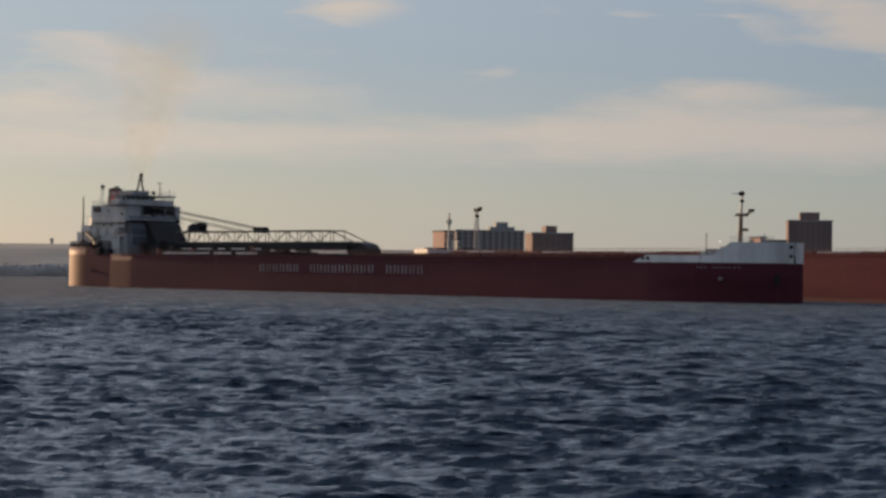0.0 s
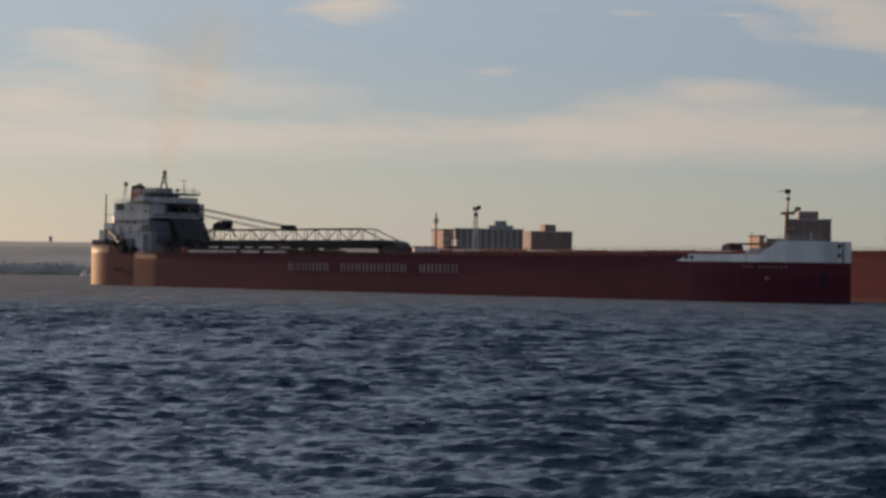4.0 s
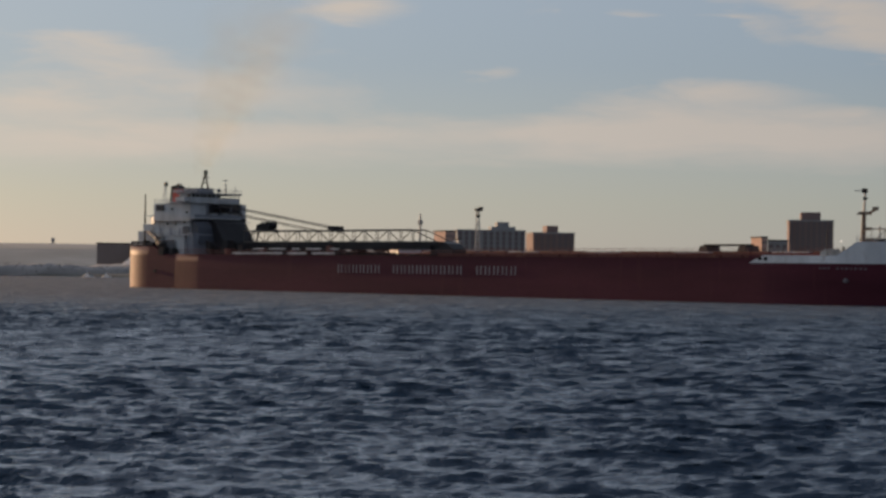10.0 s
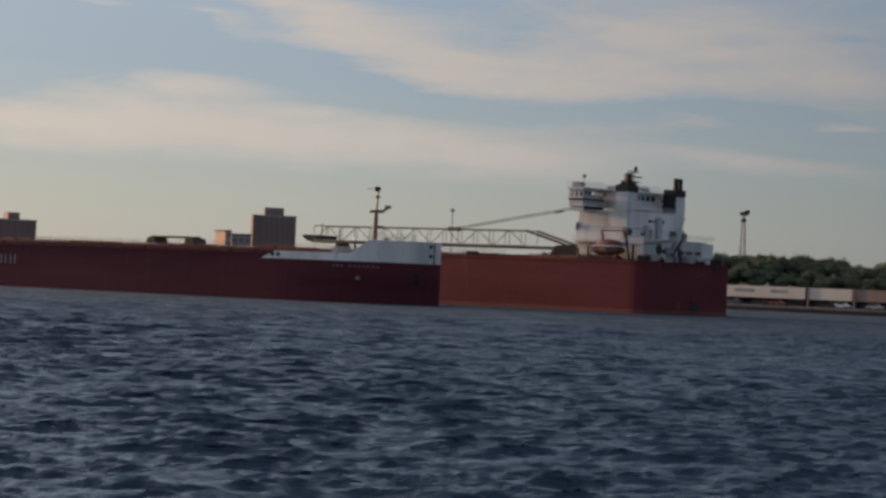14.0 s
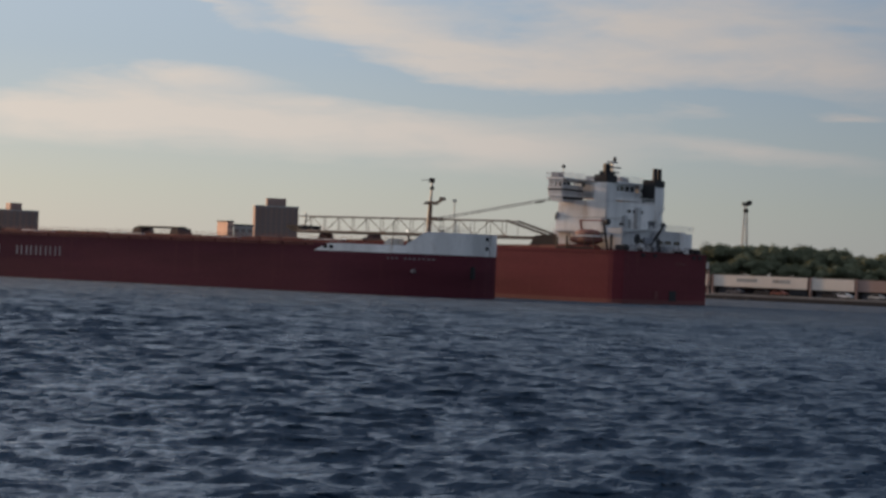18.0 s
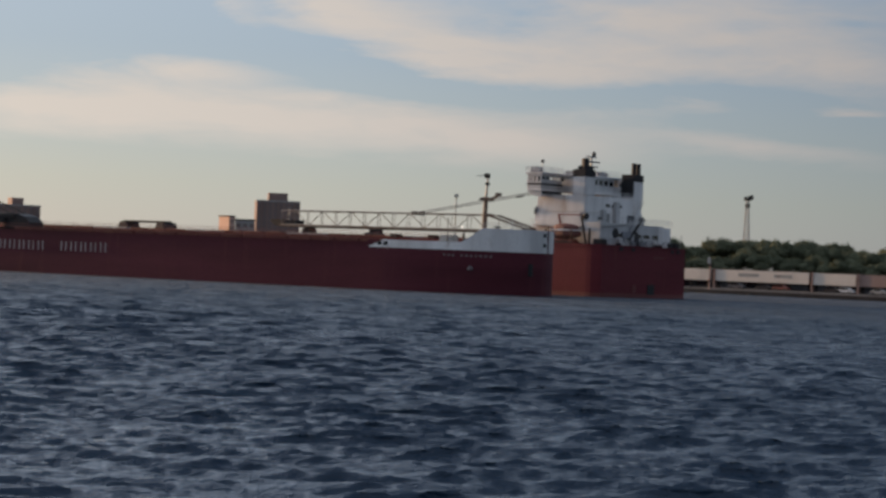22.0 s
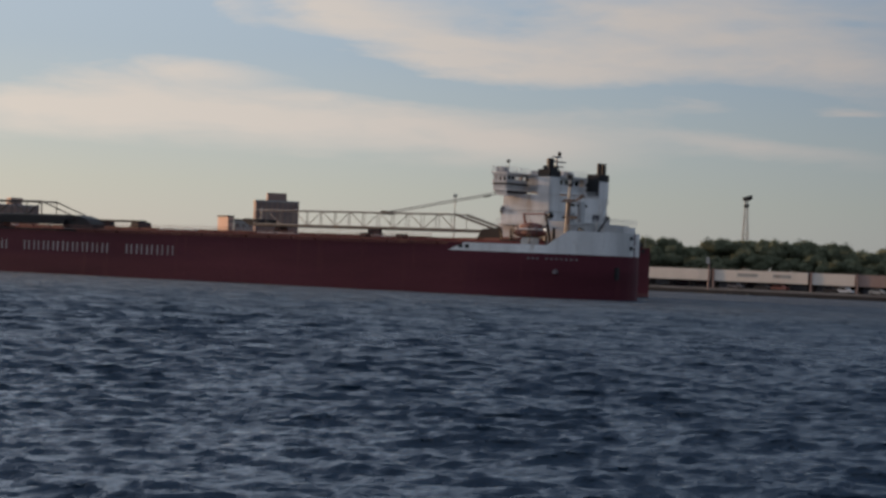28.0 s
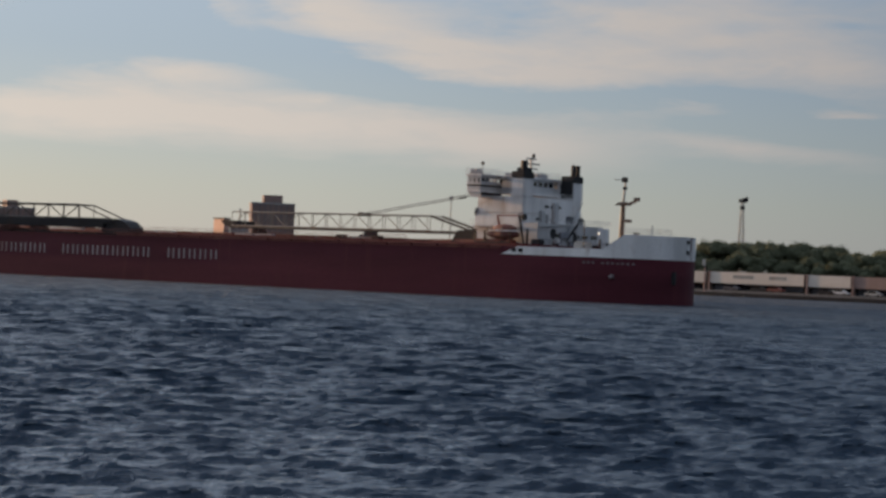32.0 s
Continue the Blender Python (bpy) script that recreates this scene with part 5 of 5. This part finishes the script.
for a0, a1, wall, label, signs in (
        (0.3300, 0.3865, PALE_WALL, "long low shed with a white fascia", ()),
        (0.3877, 0.4330, PALE_WALL, "long low shed with a white fascia and dark sign bars", ((-6.6, -0.6), (3.9, 9.0))),
        (0.4340, 0.4550, PALE_WALL, "short low shed with a white fascia", ()),
        (0.4556, 0.5000, BRICK, "low brown shed on the shore", ()),
        (0.5010, 0.5600, BRICK, "low brown shed on the shore", ())):
    (px, py), (qx, qy) = along(a0), along(a1)
    shed((px + qx) / 2, (py + qy) / 2, math.hypot(qx - px, qy - py) - 0.25, label, wall, signs=signs)


def quay():
    """A dark concrete quay wall along the water before the sheds, with a paved strip behind it."""
    for name, near, far_off, z0, z1, mat, label in (("quay_wall", 15.6, 14.7, -1.0, 0.95, BLACK, "low dark quay wall along the water"), ("pavement", 14.7, 3.0, 0.6, 1.42, ASPHALT, "grey paved strip before the sheds")):
        bm = bmesh.new()
        (ax, ay), (bx, by) = along(0.30, near), along(0.60, near)
        (cx, cy), (dx, dy) = along(0.60, far_off), along(0.30, far_off)
        prism([(ax, ay), (bx, by), (cx, cy), (dx, dy)], z0, z1, "z", bm)
        tagged(part(name, bm, mat), label, "quay", kind="structure")


quay()


def parked_car(x, y, mat, label, turn=0.0):
    c = thing("car", label, "car", pose(x, y, 1.42, 0, 0, -52 + turn), group="cars parked by the sheds")
    part("body", prism([(-2.2, 0.35), (2.2, 0.35), (2.25, 0.85), (1.3, 1.0), (0.7, 1.5), (-1.1, 1.5), (-1.8, 1.0), (-2.25, 0.9)], -0.88, 0.88), mat, c)
    part("side_glass", prism([(1.05, 1.0), (0.6, 1.42), (-1.0, 1.42), (-1.5, 1.0)], -0.9, 0.9), GLASS, c)
    for xx in (-1.35, 1.35):
        for yy in (-0.8, 0.8):
            part("wheel", rod((xx, yy - 0.1, 0.32), (xx, yy + 0.1, 0.32), 0.33, n=12), TYRE, c)
    return c


for az, mat, label in ((0.4505, CAR_WHITE, "white car parked beside the shed"), (0.4440, DARK, "dark car parked beside the shed"), (0.4120, DARK, "dark car parked beside the shed"),
                       (0.4200, DECK_RED, "rust-red car parked beside the shed"), (0.3990, NAVY, "dark blue car parked beside the shed"), (0.4660, GREY, "grey car parked beside the shed")):
    cx, cy = along(az, 4.5)
    parked_car(cx, cy, mat, label)


# ---- trees ----
def tree_mesh(seed, tall, wide, leaves=900):
    """One tree at the origin: a tapered trunk with limbs and a crown of many small leaf sprays."""
    rng = random.Random(seed)
    bm = bmesh.new()
    rod((0, 0, 0), (rng.uniform(-.2, .2), 0, tall * 0.62), 0.30, 0.10, 7, bm)
    lobes = []
    for i in range(9):
        a, up = rng.uniform(0, 6.283), rng.uniform(0.34, 0.86)
        reach = wide * rng.uniform(0.30, 0.62) * (1.15 - abs(up - 0.55))
        tip = Vector((math.cos(a) * reach, math.sin(a) * reach, tall * up))
        rod((0, 0, tall * up * 0.55), tip, 0.11, 0.04, 5, bm)
        lobes.append((tip, rng.uniform(0.20, 0.32) * wide))
    lobes.append((Vector((0, 0, tall * 0.80)), 0.30 * wide))
    for k in range(5):
        a = k * 1.257 + rng.uniform(-.3, .3)
        lobes.append((Vector((math.cos(a) * wide * 0.24, math.sin(a) * wide * 0.24, tall * rng.uniform(0.66, 0.78))), 0.27 * wide))
    crown = bmesh.new()
    for c, r in lobes:
        ball(c, r * 0.74, r * 0.74, r * 0.70, crown, 2)
    for v in crown.verts:
        v.co += Vector((noise.noise(v.co * 0.9), noise.noise(v.co * 0.9 + Vector((9, 0, 0))), noise.noise(v.co * 0.9 + Vector((0, 9, 0))))) * 0.95
    for _ in range(leaves):
        c, r = rng.choice(lobes)
        v = Vector((rng.gauss(0, 1), rng.gauss(0, 1), rng.gauss(0, 0.8) + 0.15)).normalized()
        p = c + v * r * rng.uniform(0.62, 1.04)
        s = rng.uniform(0.16, 0.36)
        tilt = Euler((rng.uniform(-0.4, 0.4), rng.uniform(-0.4, 0.4), rng.uniform(0, 6.28))).to_matrix()
        q = v.to_track_quat("Z", "Y").to_matrix() @ tilt
        pts = [crown.verts.new(p + q @ Vector(o) * s) for o in ((-1, -.5, 0), (0, -.85, .15), (1, -.3, 0), (.8, .6, .1), (-.1, .9, 0), (-.9, .5, .12))]
        crown.faces.new(pts)
    return bm, crown


def mound_height(az, rng_m):
    rise = min(1.0, max(0.0, (rng_m - 575) / 55))
    return 1.6 + rise * (3.3 + 1.9 * math.exp(-((az - 0.410) / 0.030) ** 2) + 0.9 * math.exp(-((az - 0.440) / 0.012) ** 2))


def mound():
    """The low rise that the shoreline wood stands on."""
    bm = bmesh.new()
    rows = []
    for j in range(9):
        d = 566 + j * 22
        rows.append([bm.verts.new((d * math.sin(a), d * math.cos(a), mound_height(a, d) + (-1.2 if j in (0, 8) else 0))) for a in [0.27 + 0.008 * i for i in range(42)]])
    for a, b in zip(rows, rows[1:]):
        for i in range(len(a) - 1):
            bm.faces.new((a[i], b[i], b[i + 1], a[i + 1]))
    bmesh.ops.recalc_face_normals(bm, faces=bm.faces)
    return tagged(part("ground_rise", bm, SHORE), "low grassy rise under the shoreline wood", "ground", kind="structure")


mound()


def grove():
    rng = random.Random(3)
    kinds = []
    for k in range(5):
        t, c = tree_mesh(40 + k, 12.5, 10.5, 3000)
        tr = thing("tree", "broad green deciduous tree in a shoreline wood", "tree", group="trees behind the shore sheds")
        part("trunk", t, BARK, tr)
        part("crown", c, LEAF if k % 2 else LEAF_DARK, tr)
        kinds.append(tr)
    n = 0
    for row, (rng_m, step) in enumerate(((592, 0.0105), (614, 0.0115), (642, 0.0115))):
        a = 0.300 + row * 0.004
        while a < 0.570:
            bump = 1.0 + 0.09 * math.sin(a * 160 + 1.0) + 0.06 * math.sin(a * 290 + row)
            s = bump * rng.uniform(0.80, 0.98) * (0.72 if row == 0 else 0.86)
            d = rng_m + rng.uniform(-6, 6)
            m = pose(d * math.sin(a), d * math.cos(a), mound_height(a, d) - 0.25, 0, 0, rng.uniform(0, 360))
            if n < len(kinds):
                kinds[n].matrix_world = m @ Matrix.Scale(s, 4)
            else:
                k = kinds[rng.randrange(len(kinds))]
                k2 = copy_thing(k, m)
                k2.scale = (s * rng.uniform(1.0, 1.4), s, s)
            n += 1
            a += step * rng.uniform(0.8, 1.25)


grove()


def far_woods():
    """A belt of trees along the far shore, joined, coloured pale for haze."""
    rng = random.Random(9)
    bm = bmesh.new()
    for i in range(4000):
        a = rng.uniform(-0.62, -0.03)
        d = rng.uniform(1054, 1072)
        z = rng.uniform(0.3, 5.9 + 0.5 * math.sin(a * 90) + 0.4 * math.sin(a * 233))
        s = rng.uniform(0.25, 0.5)
        p = Vector((d * math.sin(a), d * math.cos(a), z))
        q = Euler((rng.uniform(-1.0, 1.0), rng.uniform(-1.0, 1.0), rng.uniform(0, 6.28))).to_matrix()
        bm.faces.new([bm.verts.new(p + q @ Vector(o) * s) for o in ((-1, -.5, 0), (0, -.85, .15), (1, -.3, 0), (.8, .6, .1), (-.1, .9, 0), (-.9, .5, .12))])
    lanes = []
    for j, (d, k) in enumerate(((1058, 0.0), (1061, 0.45), (1066, 0.8), (1076, 1.0), (1110, 1.05), (1170, 0.9))):
        lane = []
        for i in range(620):
            a = -0.62 + i * 0.00096
            tall = 5.6 + 1.3 * noise.noise(Vector((a * 55, j * 0.3, 1))) + 0.8 * noise.noise(Vector((a * 190, j * 0.5, 5)))
            e = d + 2.5 * noise.noise(Vector((a * 120, k * 2, 9)))
            lane.append(bm.verts.new((e * math.sin(a), e * math.cos(a), 0.2 + k * tall)))
        lanes.append(lane)
    for a, b in zip(lanes, lanes[1:]):
        for i in range(len(a) - 1):
            bm.faces.new((a[i], a[i + 1], b[i + 1], b[i])).smooth = True
    for i in range(420):
        v = Vector((rng.gauss(0, 1), rng.gauss(0, 1), rng.gauss(0, 1))).normalized() * rng.uniform(0.5, 1.0)
        p = Vector((-189.5 + 3.4 * v.x, 1272 + 3 * v.y, 17.6 + 2.3 * v.z))
        q = Euler((rng.uniform(-1.0, 1.0), rng.uniform(-1.0, 1.0), rng.uniform(0, 6.28))).to_matrix()
        bm.faces.new([bm.verts.new(p + q @ Vector(o) * 0.7) for o in ((-1, -.5, 0), (0, -.85, .15), (1, -.3, 0), (.8, .6, .1), (-.1, .9, 0), (-.9, .5, .12))])
    rod((-189.5, 1272, 1), (-189.5, 1272, 17), 0.5, 0.25, 6, bm)
    return tagged(part("far_woods", bm, FAR_LEAF), "belt of trees along the far shore, haze put into its colour", "trees", kind="stuff")


far_woods()


def sailboat(x, y, s, label):
    b = thing("sailing_boat", label, "boat", facing(x, y, 0.0, 20), group="small boats off the far shore")
    part("hull", prism([(-3.6 * s, -0.3), (3.2 * s, -0.3), (4.2 * s, 1.1 * s), (-3.8 * s, 1.0 * s)], -1.1, 1.1), SAIL, b)
    part("cabin", box(-1.6 * s, 1.2 * s, -0.8, 0.8, 0.9 * s, 1.9 * s, 0.1), SAIL, b)
    part("mast", rod((0.4, 0, 0.8), (0.4, 0, 5.0 * s), 0.12), GREY, b)
    part("sail", prism([(0.2, 1.8 * s), (0.2, 4.8 * s), (-2.2 * s, 1.9 * s)], -0.05, 0.05), SAIL, b)
    return b


sailboat(-171, 990, 0.6, "small white sailing boat off the far shore")
sailboat(-161, 985, 0.5, "small white boat off the far shore")


# ---- smoke ----
def smoke_material():
    m = bpy.data.materials.new("thin_ochre_smoke")
    m.use_nodes = True
    t = m.node_tree
    out = t.nodes["Material Output"]
    t.nodes.remove(t.nodes["Principled BSDF"])
    d = t.nodes.new("ShaderNodeBsdfTranslucent")
    d.inputs[0].default_value = (0.45, 0.365, 0.17, 1)
    front = t.nodes.new("ShaderNodeBsdfDiffuse")
    front.inputs[0].default_value = (0.45, 0.365, 0.17, 1)
    both = t.nodes.new("ShaderNodeAddShader")
    wire(t, d.outputs[0], both.inputs[0])
    wire(t, front.outputs[0], both.inputs[1])
    tr = t.nodes.new("ShaderNodeBsdfTransparent")
    mix = t.nodes.new("ShaderNodeMixShader")
    co = t.nodes.new("ShaderNodeTexCoord").outputs["Object"]
    # thickest along the middle of a puff, thinning to nothing at its rim
    sep = t.nodes.new("ShaderNodeSeparateXYZ")
    wire(t, co, sep.inputs[0])
    rim = maths(t, "ADD", maths(t, "POWER", maths(t, "DIVIDE", sep.outputs[0], 3.2), 2.0), maths(t, "POWER", maths(t, "DIVIDE", sep.outputs[2], 4.2), 2.0))
    core = maths(t, "MAXIMUM", maths(t, "SUBTRACT", 0.62, rim), 0.0)
    wire(t, maths(t, "MULTIPLY", maths(t, "MULTIPLY", core, ramp(t, grain(t, co, 0.35, 4.0), ((0.30, 0.1), (0.70, 1.0)))), 0.235), mix.inputs[0])
    wire(t, tr.outputs[0], mix.inputs[1])
    wire(t, both.outputs[0], mix.inputs[2])
    wire(t, mix.outputs[0], out.inputs[0])
    return m


SMOKE = smoke_material()


def smoke_plume():
    plume = thing("smoke_plume", "thin ochre smoke rising from the funnel", "smoke", kind="stuff")
    puffs = []
    for i in range(12):
        bm = ball((0, 0, 0), 3.2, 3.2, 4.2, sub=3)
        # the near side of the billow alone: smoke has no far shell
        bmesh.ops.delete(bm, geom=[f for f in bm.faces if f.calc_center_median().y > 0], context="FACES")
        for v in bm.verts:
            v.co *= 1 + 0.22 * noise.noise(v.co * 0.33 + Vector((i * 7, 0, 0)))
        for f in bm.faces:
            f.smooth = True
        puffs.append(part("puff", bm, SMOKE, plume))
        puffs[-1].scale = (1.2 + 0.47 * i, 0.7 + 0.15 * i, 0.9 + 0.16 * i)
    return plume, puffs


PLUME, PUFFS = smoke_plume()


# ---- movement ----
TIMES = [0.0, 0.1, 0.3] + [i * 1.0 for i in range(1, 32)] + [31.7, 31.9, 32.0]
HEAD_A, HEAD_B = -47.22, 127.93
START_A, SPEED_A = (-90.23, 528.37), 2.6603
START_B, SPEED_B = (145.78, 327.87), 1.2292


def place_of(start, speed, heading, t):
    a = radians(heading)
    return start[0] + math.cos(a) * speed * t, start[1] + math.sin(a) * speed * t


def motions():
    walk(SHIP_A, [(t, pose(*place_of(START_A, SPEED_A, HEAD_A, t), 0, 0, 0, HEAD_A)) for t in TIMES])
    walk(SHIP_B, [(t, pose(*place_of(START_B, SPEED_B, HEAD_B, t), 0, 0, 0, HEAD_B)) for t in TIMES])
    # the river's waves run with the wind
    walk(river, [(t, pose(0.5 * (t - 16), -0.1 * (t - 16), 0)) for t in TIMES])
    # each puff leaves the funnel in turn and climbs down the wind
    for i, puff in enumerate(PUFFS):
        rows = []
        u = i / 11
        swing = math.sin(i * 2.1) * (0.4 + 1.6 * u)
        for t in TIMES:
            x, y = place_of(START_A, SPEED_A, HEAD_A, t)
            a = radians(HEAD_A)
            fx, fy = x + math.cos(a) * 12, y + math.sin(a) * 12
            rows.append((t, pose(fx + 5.4 + swing + (7.0 + 0.8 * t) * u ** 1.15, fy + 2.0 * u, 28.6 + 34.0 * u ** 1.1 + 0.10 * t, 0, 0, 0)))
        walk(puff, rows)


motions()
